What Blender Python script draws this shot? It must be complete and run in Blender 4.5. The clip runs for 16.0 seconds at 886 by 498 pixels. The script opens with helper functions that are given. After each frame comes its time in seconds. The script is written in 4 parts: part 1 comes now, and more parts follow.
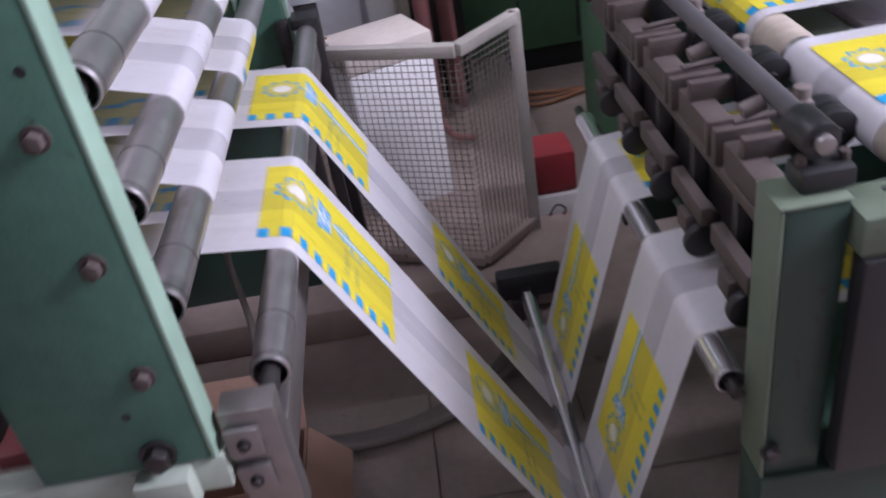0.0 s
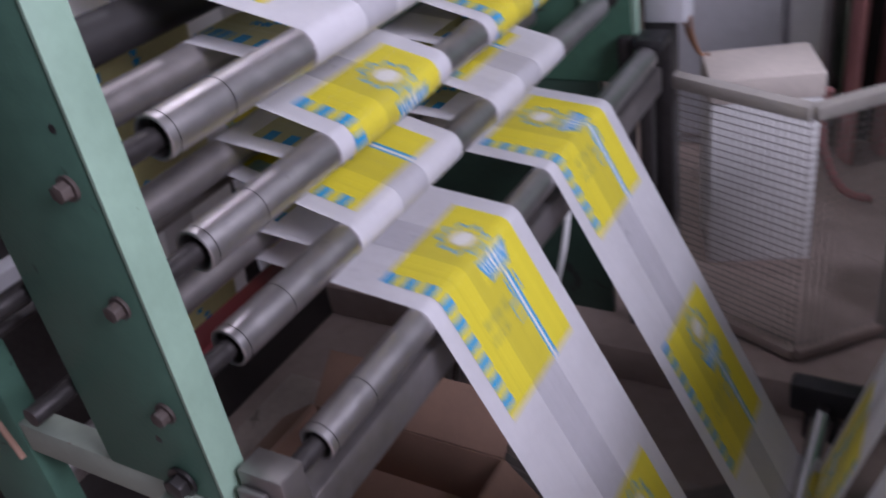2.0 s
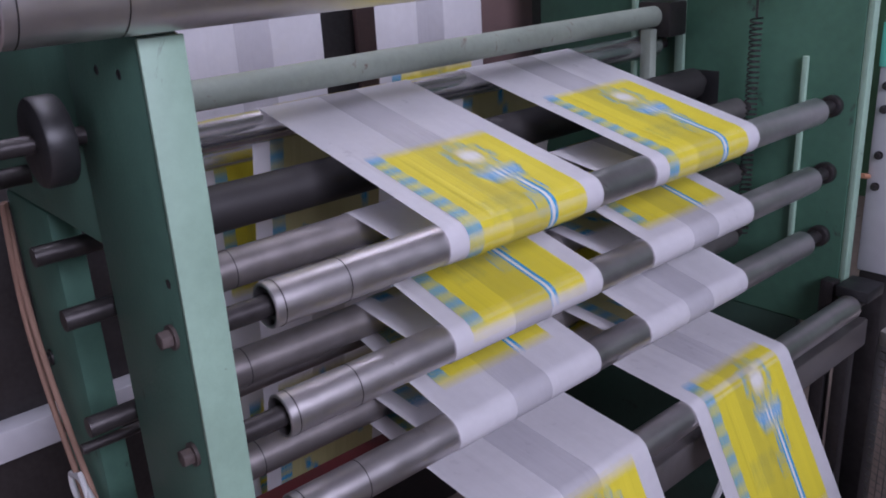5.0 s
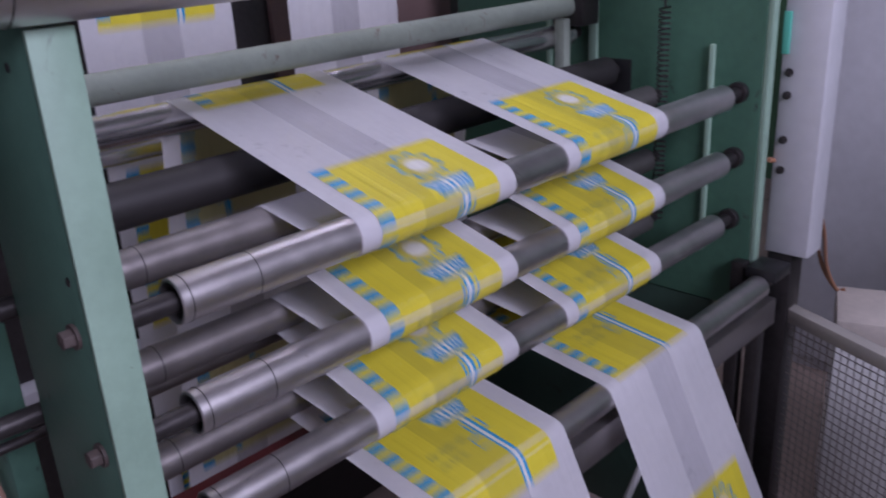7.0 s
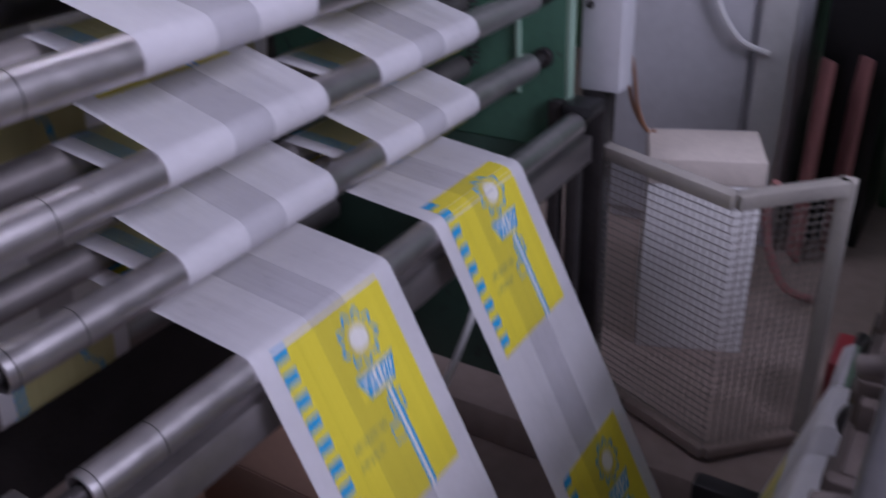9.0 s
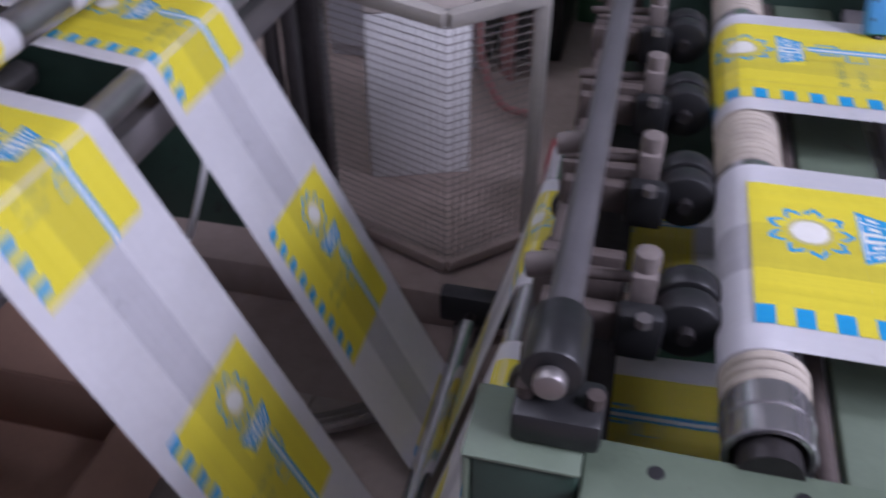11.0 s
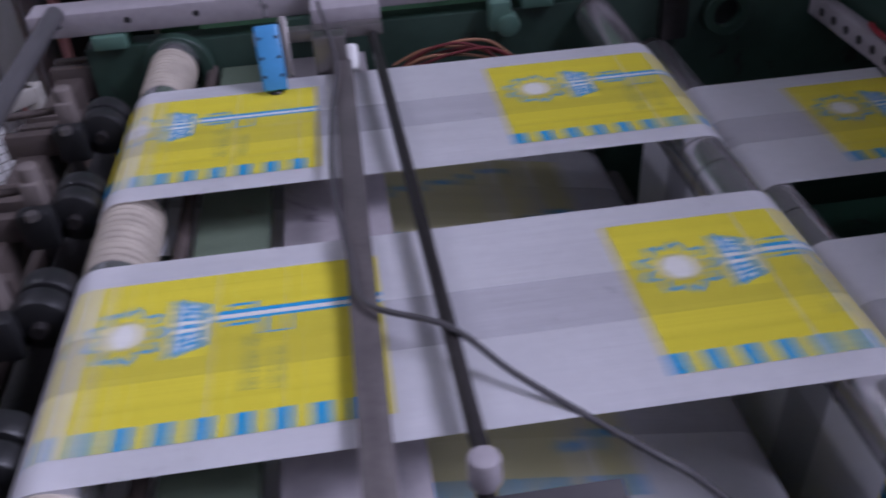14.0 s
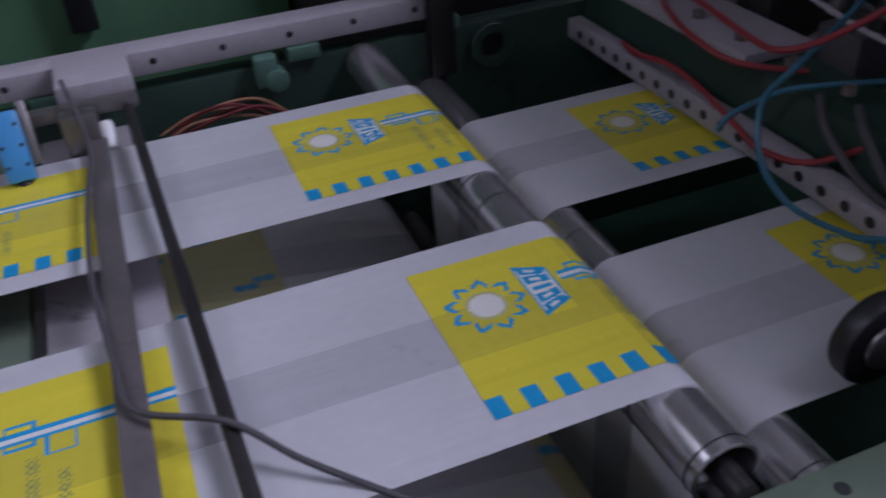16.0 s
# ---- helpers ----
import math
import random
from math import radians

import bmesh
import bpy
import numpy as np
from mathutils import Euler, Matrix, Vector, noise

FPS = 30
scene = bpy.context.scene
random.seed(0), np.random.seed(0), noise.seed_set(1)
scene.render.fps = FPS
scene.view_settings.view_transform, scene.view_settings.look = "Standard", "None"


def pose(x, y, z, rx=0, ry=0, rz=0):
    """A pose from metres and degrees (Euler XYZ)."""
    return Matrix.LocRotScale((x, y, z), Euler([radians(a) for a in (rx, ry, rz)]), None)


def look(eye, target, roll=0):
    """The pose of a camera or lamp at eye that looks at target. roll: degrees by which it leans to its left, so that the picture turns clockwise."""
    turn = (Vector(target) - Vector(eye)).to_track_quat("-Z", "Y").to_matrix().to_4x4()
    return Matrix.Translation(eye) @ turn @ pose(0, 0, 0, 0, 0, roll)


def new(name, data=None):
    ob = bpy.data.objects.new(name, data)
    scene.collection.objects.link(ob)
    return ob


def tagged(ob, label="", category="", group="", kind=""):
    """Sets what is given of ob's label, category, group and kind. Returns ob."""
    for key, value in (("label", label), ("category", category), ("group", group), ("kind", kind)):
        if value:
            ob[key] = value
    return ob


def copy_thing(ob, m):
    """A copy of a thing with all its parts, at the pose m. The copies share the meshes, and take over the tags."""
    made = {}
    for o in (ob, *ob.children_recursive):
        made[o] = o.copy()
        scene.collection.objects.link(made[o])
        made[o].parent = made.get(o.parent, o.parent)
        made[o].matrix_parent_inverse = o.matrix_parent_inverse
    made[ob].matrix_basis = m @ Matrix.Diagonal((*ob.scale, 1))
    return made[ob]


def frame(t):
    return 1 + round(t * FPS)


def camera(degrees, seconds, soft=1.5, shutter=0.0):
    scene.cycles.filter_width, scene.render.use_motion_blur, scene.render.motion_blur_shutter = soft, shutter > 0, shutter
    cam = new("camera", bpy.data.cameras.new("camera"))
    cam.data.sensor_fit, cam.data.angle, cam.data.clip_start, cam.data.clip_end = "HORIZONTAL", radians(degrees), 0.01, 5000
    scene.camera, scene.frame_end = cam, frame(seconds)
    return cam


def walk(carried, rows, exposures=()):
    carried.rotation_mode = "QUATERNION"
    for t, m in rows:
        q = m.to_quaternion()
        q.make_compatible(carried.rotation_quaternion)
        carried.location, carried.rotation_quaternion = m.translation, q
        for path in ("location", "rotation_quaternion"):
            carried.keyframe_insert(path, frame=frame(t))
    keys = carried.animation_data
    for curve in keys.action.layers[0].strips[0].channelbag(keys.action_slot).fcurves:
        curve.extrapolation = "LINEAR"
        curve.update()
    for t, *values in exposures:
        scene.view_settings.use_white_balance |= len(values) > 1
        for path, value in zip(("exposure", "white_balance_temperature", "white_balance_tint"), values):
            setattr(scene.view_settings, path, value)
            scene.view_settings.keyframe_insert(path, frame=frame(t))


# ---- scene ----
cam = camera(54.3, 16.0, soft=1.8, shutter=1.0)
PATH = [
    (0, (-0.044, -0.032, 1.627), (-0.042, 1.639, 0.529), -10.0),
    (0.5, (0.026, 0.086, 1.635), (-0.106, 1.753, 0.537), -10.9),
    (1, (0.098, 0.161, 1.627), (-0.292, 1.813, 0.568), -12.5),
    (1.5, (0.226, 0.219, 1.639), (-0.468, 1.775, 0.592), -10.8),
    (2, (0.345, 0.293, 1.663), (-0.619, 1.697, 0.616), -10.2),
    (2.5, (0.298, 0.36, 1.687), (-0.772, 1.743, 0.716), -9.1),
    (3, (0.344, 0.371, 1.698), (-0.933, 1.673, 0.876), -8.2),
    (5.5, (0.451, 0.436, 1.721), (-0.982, 1.651, 1.035), -3.3),
    (6, (0.459, 0.437, 1.724), (-0.947, 1.681, 1.034), -3.3),
    (6.5, (0.461, 0.442, 1.724), (-0.905, 1.721, 1.019), -3.1),
    (7, (0.466, 0.445, 1.716), (-0.854, 1.765, 0.997), -3.1),
    (7.5, (0.462, 0.449, 1.713), (-0.79, 1.809, 0.949), -2.7),
    (8, (0.456, 0.46, 1.683), (-0.718, 1.858, 0.866), -2.7),
    (8.5, (0.493, 0.473, 1.655), (-0.611, 1.874, 0.753), -3.2),
    (8.7, (0.468, 0.476, 1.607), (-0.584, 1.909, 0.693), -3.0),
    (11, (0.498, 0.451, 1.558), (0.131, 1.981, 0.323), -0.0),
    (11.5, (0.557, 0.458, 1.575), (0.335, 2.032, 0.36), -1.4),
    (12, (0.609, 0.472, 1.583), (0.519, 2.07, 0.383), -1.5),
    (12.5, (0.688, 0.491, 1.591), (0.676, 2.097, 0.399), -2.5),
    (13, (0.788, 0.517, 1.594), (0.84, 2.124, 0.403), -3.2),
    (13.5, (0.883, 0.544, 1.6), (0.992, 2.142, 0.403), -3.4),
    (14, (0.969, 0.551, 1.595), (1.132, 2.148, 0.401), -3.5),
    (14.5, (1.033, 0.551, 1.579), (1.248, 2.149, 0.397), -3.6),
    (15, (1.032, 0.575, 1.588), (1.359, 2.163, 0.417), -3.8),
    (15.5, (1.029, 0.593, 1.591), (1.47, 2.16, 0.43), -4.1),
    (16, (1.042, 0.587, 1.587), (1.588, 2.135, 0.445), -4.3),
]
walk(
    cam,
    [(t, look(eye, target, roll)) for t, eye, target, roll in PATH],
    exposures=[(0, 0.8, 6100, 27), (1.5, 0.38, 6150, 27), (3.0, 0.02, 5950, 27), (5.5, -0.08, 5900, 30), (7.0, -0.28, 5850, 33), (8.5, -0.34, 5850, 32), (11, 0.32, 5850, 27), (11.5, 0.4, 5800, 27), (12.5, 0.24, 5750, 31), (13.5, -0.04, 5700, 31), (14.0, -0.22, 5700, 29), (14.5, -0.36, 5650, 28), (15, -0.42, 5650, 27), (16, -0.52, 5700, 26)],
)

# ---- world, lights ----
FLOOR = -0.06
world = bpy.data.worlds.new("world")
scene.world = world
world.use_nodes = True
world.node_tree.nodes["Background"].inputs[0].default_value = (0.62, 0.68, 0.85, 1)
world.node_tree.nodes["Background"].inputs[1].default_value = 0.03


def area(name, x, y, z, sx, sy, watts, target, colour=(0.93, 0.95, 1.0)):
    lamp = bpy.data.lights.new(name, "AREA")
    lamp.shape, lamp.size, lamp.size_y, lamp.energy, lamp.color = "RECTANGLE", sx, sy, watts, colour
    ob = new(name, lamp)
    ob.matrix_world = look((x, y, z), target)
    return ob


TUBES = [(-2.4, 1.3), (-0.7, 0.9), (-1.6, 2.8)]
for tx, ty in TUBES:
    area("tube_light", tx, ty, 3.78, 1.5, 0.12, 15, (tx, ty, 0))
# Key light added from the upper right; its ceiling opening is invented and unseen.
area("added_key_light", 4.1, 0.5, 3.9, 2.2, 2.2, 325, (-0.3, 1.4, 1.0), (0.9, 0.92, 1.0))
# Weak fill added from behind the camera, where no window is known.
area("added_fill_light", -1.2, -2.9, 2.2, 4.2, 1.6, 4.5, (-0.9, 1.4, 1.0), (0.86, 0.9, 1.0))


# ---- materials ----
def shader(name, colour, rough=0.5, metal=0.0, vary=0.12, scale=6.0, bump=0.0, bump_scale=60.0, spots=None, spot_amount=0.0, spot_scale=9.0):
    """A painted or bare surface: colour varied at two scales, worn spots, fine relief."""
    m = bpy.data.materials.new(name)
    m.use_nodes = True
    nt = m.node_tree
    n, l = nt.nodes, nt.links
    b = n["Principled BSDF"]
    b.inputs["Roughness"].default_value, b.inputs["Metallic"].default_value = rough, metal
    co = n.new("ShaderNodeTexCoord")
    n1, n2 = n.new("ShaderNodeTexNoise"), n.new("ShaderNodeTexNoise")
    n1.inputs["Scale"].default_value, n2.inputs["Scale"].default_value = scale, scale * 9
    n1.inputs["Detail"].default_value = n2.inputs["Detail"].default_value = 5
    l.new(co.outputs["Object"], n1.inputs["Vector"]), l.new(co.outputs["Object"], n2.inputs["Vector"])
    add = n.new("ShaderNodeMath")
    add.operation = "MULTIPLY_ADD"
    add.inputs[1].default_value = 0.6
    l.new(n1.outputs["Fac"], add.inputs[0])
    half = n.new("ShaderNodeMath")
    half.operation = "MULTIPLY"
    half.inputs[1].default_value = 0.4
    l.new(n2.outputs["Fac"], half.inputs[0]), l.new(half.outputs[0], add.inputs[2])
    ramp = n.new("ShaderNodeMapRange")
    ramp.inputs[1].default_value, ramp.inputs[2].default_value = 0.3, 0.7
    ramp.inputs[3].default_value, ramp.inputs[4].default_value = 1 - vary, 1 + vary
    l.new(add.outputs[0], ramp.inputs[0])
    mul = n.new("ShaderNodeMix")
    mul.data_type, mul.blend_type = "RGBA", "MULTIPLY"
    mul.inputs[0].default_value = 1
    mul.inputs[6].default_value = (*colour, 1)
    l.new(ramp.outputs[0], mul.inputs[7])
    out = mul.outputs[2]
    if spots:
        n3 = n.new("ShaderNodeTexNoise")
        n3.inputs["Scale"].default_value, n3.inputs["Detail"].default_value = spot_scale, 12
        n3.inputs["Roughness"].default_value, n3.inputs["Distortion"].default_value = 0.68, 0.7
        l.new(co.outputs["Object"], n3.inputs["Vector"])
        cut = n.new("ShaderNodeMapRange")
        cut.inputs[1].default_value, cut.inputs[2].default_value = 0.68 - spot_amount, 0.73 - spot_amount
        l.new(n3.outputs["Fac"], cut.inputs[0])
        mix = n.new("ShaderNodeMix")
        mix.data_type = "RGBA"
        mix.inputs[7].default_value = (*spots, 1)
        l.new(cut.outputs[0], mix.inputs[0]), l.new(out, mix.inputs[6])
        out = mix.outputs[2]
    l.new(out, b.inputs["Base Color"])
    rr = n.new("ShaderNodeMapRange")
    rr.inputs[1].default_value, rr.inputs[2].default_value = 0.3, 0.7
    rr.inputs[3].default_value, rr.inputs[4].default_value = rough * 0.8, min(1, rough * 1.2)
    l.new(add.outputs[0], rr.inputs[0]), l.new(rr.outputs[0], b.inputs["Roughness"])
    if bump:
        n4 = n.new("ShaderNodeTexNoise")
        n4.inputs["Scale"].default_value, n4.inputs["Detail"].default_value = bump_scale, 6
        l.new(co.outputs["Object"], n4.inputs["Vector"])
        bp = n.new("ShaderNodeBump")
        bp.inputs["Strength"].default_value, bp.inputs["Distance"].default_value = bump, 0.004
        l.new(n4.outputs["Fac"], bp.inputs["Height"]), l.new(bp.outputs[0], b.inputs["Normal"])
    return m


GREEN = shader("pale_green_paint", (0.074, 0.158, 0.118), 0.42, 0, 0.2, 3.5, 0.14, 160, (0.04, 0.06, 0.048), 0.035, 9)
GREEN.node_tree.nodes["Principled BSDF"].inputs["Specular IOR Level"].default_value = 0.08
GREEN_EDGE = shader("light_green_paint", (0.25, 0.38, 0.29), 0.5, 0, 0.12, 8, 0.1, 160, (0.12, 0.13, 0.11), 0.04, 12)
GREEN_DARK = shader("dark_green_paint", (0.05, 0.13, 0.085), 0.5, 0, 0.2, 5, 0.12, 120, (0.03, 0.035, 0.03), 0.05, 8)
GREEN_GREY = shader("grey_green_paint", (0.31, 0.36, 0.3), 0.55, 0, 0.15, 6, 0.12, 90, (0.2, 0.15, 0.12), 0.05, 16)
STEEL = shader("ground_steel", (0.54, 0.515, 0.52), 0.38, 0.95, 0.16, 4, 0.04, 90, (0.34, 0.3, 0.29), 0.04, 7)
STEEL_DULL = shader("dull_roller_steel", (0.27, 0.25, 0.245), 0.42, 0.85, 0.2, 4, 0.05, 60, (0.12, 0.1, 0.09), 0.03, 10)
CHROME = shader("chrome", (0.66, 0.64, 0.65), 0.24, 0.92, 0.08, 5)
DARK_STEEL = shader("dark_oily_steel", (0.05, 0.045, 0.045), 0.42, 0.6, 0.3, 9, 0.15, 70)
BLACK = shader("black_rubber", (0.016, 0.016, 0.017), 0.42, 0, 0.2, 10, 0.1, 90)
BLACK_ROLL = shader("black_roller", (0.02, 0.018, 0.018), 0.5, 0, 0.2, 10)
RUST = shader("rusty_brown_steel", (0.078, 0.06, 0.054), 0.65, 0.1, 0.25, 18, 0.3, 140, (0.1, 0.065, 0.05), 0.06, 24)
BROWN = shader("brown_board", (0.12, 0.075, 0.07), 0.6, 0, 0.2, 7)
ROPE = shader("worn_wrapped_tape", (0.4, 0.35, 0.29), 0.7, 0, 0.2, 30, 0.3, 90)
CREAM = shader("cream_paint", (0.38, 0.355, 0.32), 0.5, 0, 0.12, 8, 0.1, 120, (0.3, 0.25, 0.2), 0.02, 12)
WHITE_BOX = shader("white_sheet_metal", (0.74, 0.73, 0.72), 0.5, 0, 0.06, 4)
GREY_CAB = shader("light_grey_enamel", (0.55, 0.55, 0.58), 0.4, 0, 0.1, 3, 0.05, 40)
CARD = shader("brown_cardboard", (0.33, 0.2, 0.145), 0.8, 0, 0.12, 8, 0.15, 60)
RED = shader("red_paint", (0.27, 0.03, 0.036), 0.45, 0, 0.15, 8)
RED_DARK = shader("dark_red_paint", (0.14, 0.02, 0.022), 0.5, 0, 0.2, 8)
PINK = shader("faded_red_plastic", (0.38, 0.17, 0.165), 0.5, 0, 0.15, 8)
BLUE = shader("blue_enamel", (0.06, 0.27, 0.55), 0.4, 0, 0.1, 20)
COPPER = shader("orange_brown_cable", (0.33, 0.16, 0.09), 0.5, 0, 0.1, 20)
HOSE = shader("white_hose", (0.66, 0.66, 0.66), 0.45, 0, 0.08, 20)
CABLE = shader("grey_cable", (0.07, 0.065, 0.07), 0.5, 0, 0.1, 20)
AIR = shader("blue_air_hose", (0.035, 0.14, 0.21), 0.35, 0, 0.1, 20)
GREY_BOARD = shader("scuffed_grey_board", (0.34, 0.31, 0.33), 0.55, 0, 0.16, 9, 0.1, 60, (0.16, 0.14, 0.16), 0.04, 6)
SCREED = shader("dusty_screed", (0.32, 0.25, 0.22), 0.85, 0, 0.2, 2.5, 0.35, 40, (0.15, 0.12, 0.105), 0.05, 3)
TILE = shader("worn_floor_tile", (0.34, 0.28, 0.245), 0.6, 0, 0.18, 5, 0.2, 50, (0.18, 0.15, 0.13), 0.05, 5)
WALL_GREEN = shader("dark_green_wall", (0.06, 0.15, 0.075), 0.7, 0, 0.2, 2)
WALL = shader("grey_hall_wall", (0.4, 0.4, 0.42), 0.8, 0, 0.15, 1.5)
RUST_PALE = shader("dusty_brown_casting", (0.15, 0.125, 0.115), 0.65, 0.05, 0.2, 20, 0.2, 90)
DARK_PAINT = shader("dark_grey_paint", (0.085, 0.08, 0.085), 0.45, 0.1, 0.2, 10, 0.1, 80)
DUSTY_HOSE = shader("dusty_hose", (0.17, 0.145, 0.13), 0.75, 0, 0.2, 12, 0.15, 60)
WHITE_DUSTY = shader("dusty_cream_lid", (0.56, 0.5, 0.45), 0.7, 0, 0.14, 6)
MINT = shader("mint_tape", (0.1, 0.5, 0.38), 0.5, 0, 0.05, 20)
# Darker copy of dark_green_paint; shade on post and far frame is in it.
GREEN_SHADE = shader("green_paint_with_shade", (0.022, 0.048, 0.034), 0.5, 0, 0.3, 5, 0.12, 120, (0.015, 0.015, 0.015), 0.07, 8)
GREEN_MID = shader("mid_green_paint", (0.085, 0.165, 0.125), 0.45, 0, 0.16, 5, 0.12, 140, (0.05, 0.06, 0.05), 0.05, 9)
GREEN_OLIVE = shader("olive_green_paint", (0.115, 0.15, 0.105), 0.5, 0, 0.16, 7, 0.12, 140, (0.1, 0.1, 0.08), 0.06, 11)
BAR = shader("worn_grey_bar", (0.17, 0.15, 0.15), 0.45, 0.5, 0.22, 14, 0.1, 80)
WIRE = shader("dull_mesh_wire", (0.24, 0.215, 0.195), 0.6, 0, 0.15, 20)
CEIL = shader("hall_ceiling", (0.5, 0.5, 0.52), 0.9, 0, 0.1, 1)


def film_shader(name, colour, clear, rough=0.32):
    """Thin plastic film: lets light through, with faint creases."""
    m = shader(name, colour, rough, 0, 0.09, 7, 0.3, 12)
    b = m.node_tree.nodes["Principled BSDF"]
    out = m.node_tree.nodes["Material Output"]
    n, l = m.node_tree.nodes, m.node_tree.links
    co, mp, streak, crease = n.new("ShaderNodeTexCoord"), n.new("ShaderNodeMapping"), n.new("ShaderNodeTexNoise"), n.new("ShaderNodeBump")
    mp.inputs["Scale"].default_value = (2.0, 24, 2.0)
    streak.inputs["Scale"].default_value, streak.inputs["Detail"].default_value = 1.0, 5
    crease.inputs["Strength"].default_value, crease.inputs["Distance"].default_value = 0.35, 0.012
    l.new(co.outputs["Object"], mp.inputs[0]), l.new(mp.outputs[0], streak.inputs["Vector"]), l.new(streak.outputs["Fac"], crease.inputs["Height"])
    fine = n["Bump"]
    l.new(crease.outputs[0], fine.inputs["Normal"])
    tr = m.node_tree.nodes.new("ShaderNodeBsdfTranslucent")
    tr.inputs[0].default_value = (*colour, 1)
    mix = m.node_tree.nodes.new("ShaderNodeMixShader")
    mix.inputs[0].default_value = clear
    m.node_tree.links.new(b.outputs[0], mix.inputs[1])
    m.node_tree.links.new(tr.outputs[0], mix.inputs[2])
    m.node_tree.links.new(mix.outputs[0], out.inputs[0])
    return m


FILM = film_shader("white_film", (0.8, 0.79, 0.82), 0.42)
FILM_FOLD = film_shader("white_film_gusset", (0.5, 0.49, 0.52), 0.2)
INK_YELLOW = film_shader("yellow_ink", (0.72, 0.62, 0.045), 0.15)
INK_OLIVE = film_shader("yellow_ink_gusset", (0.58, 0.5, 0.045), 0.1)
INK_BLUE = film_shader("blue_ink", (0.02, 0.3, 0.58), 0.1)
INK_WHITE = film_shader("white_reserve", (0.8, 0.79, 0.74), 0.2)
INK_PALE = film_shader("pale_yellow_reverse", (0.55, 0.52, 0.25), 0.2)
INK_GREY = film_shader("dark_green_lettering", (0.22, 0.27, 0.12), 0.1)


# ---- mesh helpers ----
def part(name, bm, material, parent=None, label="", smooth=True):
    me = bpy.data.meshes.new(name)
    bm.to_mesh(me)
    bm.free()
    for m in material if isinstance(material, (list, tuple)) else (material,):
        me.materials.append(m)
    ob = new(name, me)
    if smooth:
        for p in me.polygons:
            p.use_smooth = True
        me.set_sharp_from_angle(angle=radians(35))
    if parent:
        ob.parent = parent
    if label:
        tagged(ob, label)
    return ob


def thing(name, label, category, group="", kind=""):
    return tagged(new(name), label, category, group, kind)


def box(bm, x0, x1, y0, y1, z0, z1, bevel=0.002, m=None):
    got = bmesh.ops.create_cube(bm, size=1)
    vs = got["verts"]
    bmesh.ops.transform(bm, verts=vs, matrix=Matrix.LocRotScale(((x0 + x1) / 2, (y0 + y1) / 2, (z0 + z1) / 2), None, (x1 - x0, y1 - y0, z1 - z0)))
    es = {e for v in vs for e in v.link_edges}
    if bevel:
        r = bmesh.ops.bevel(bm, geom=list(es), offset=bevel, segments=2, affect="EDGES", profile=0.5)
        vs = list({v for f in r["faces"] for v in f.verts} | {v for v in vs if v.is_valid})
    if m is not None:
        bmesh.ops.transform(bm, verts=[v for v in vs if v.is_valid], matrix=m)
    return bm


def rod(bm, p0, p1, r, segs=20, r2=None, rim=0.0):
    p0, p1 = Vector(p0), Vector(p1)
    d = p1 - p0
    got = bmesh.ops.create_cone(bm, cap_ends=True, segments=segs, radius1=r, radius2=r if r2 is None else r2, depth=d.length)
    m = Matrix.Translation((p0 + p1) / 2) @ d.to_track_quat("Z", "Y").to_matrix().to_4x4()
    bmesh.ops.transform(bm, verts=got["verts"], matrix=m)
    if rim:
        es = {e for v in got["verts"] for e in v.link_edges if len(e.link_faces) == 2 and e.calc_face_angle(0) > 1}
        bmesh.ops.bevel(bm, geom=list(es), offset=rim, segments=2, affect="EDGES", profile=0.5)
    return bm


def pipe(bm, p0, p1, r, wall, segs=40):
    """A tube along its axis with open ends."""
    p0, p1 = Vector(p0), Vector(p1)
    q = (p1 - p0).to_track_quat("Z", "Y").to_matrix()
    n = (p1 - p0).normalized()
    c = 0.0015
    prof = [(r - wall, 0), (r - c, 0), (r, c), (r, -c), (r - c, 0), (r - wall, 0)]
    rings = []
    for k, (rad, off) in enumerate(prof):
        base = (p0 if k < 3 else p1) + n * off
        rings.append([bm.verts.new(base + q @ Vector((rad * math.cos(a), rad * math.sin(a), 0))) for a in (2 * math.pi * i / segs for i in range(segs))])
    for a, b in zip(rings, rings[1:] + rings[:1]):
        for i in range(segs):
            bm.faces.new((a[i], a[(i + 1) % segs], b[(i + 1) % segs], b[i]))
    bmesh.ops.recalc_face_normals(bm, faces=bm.faces)
    return bm


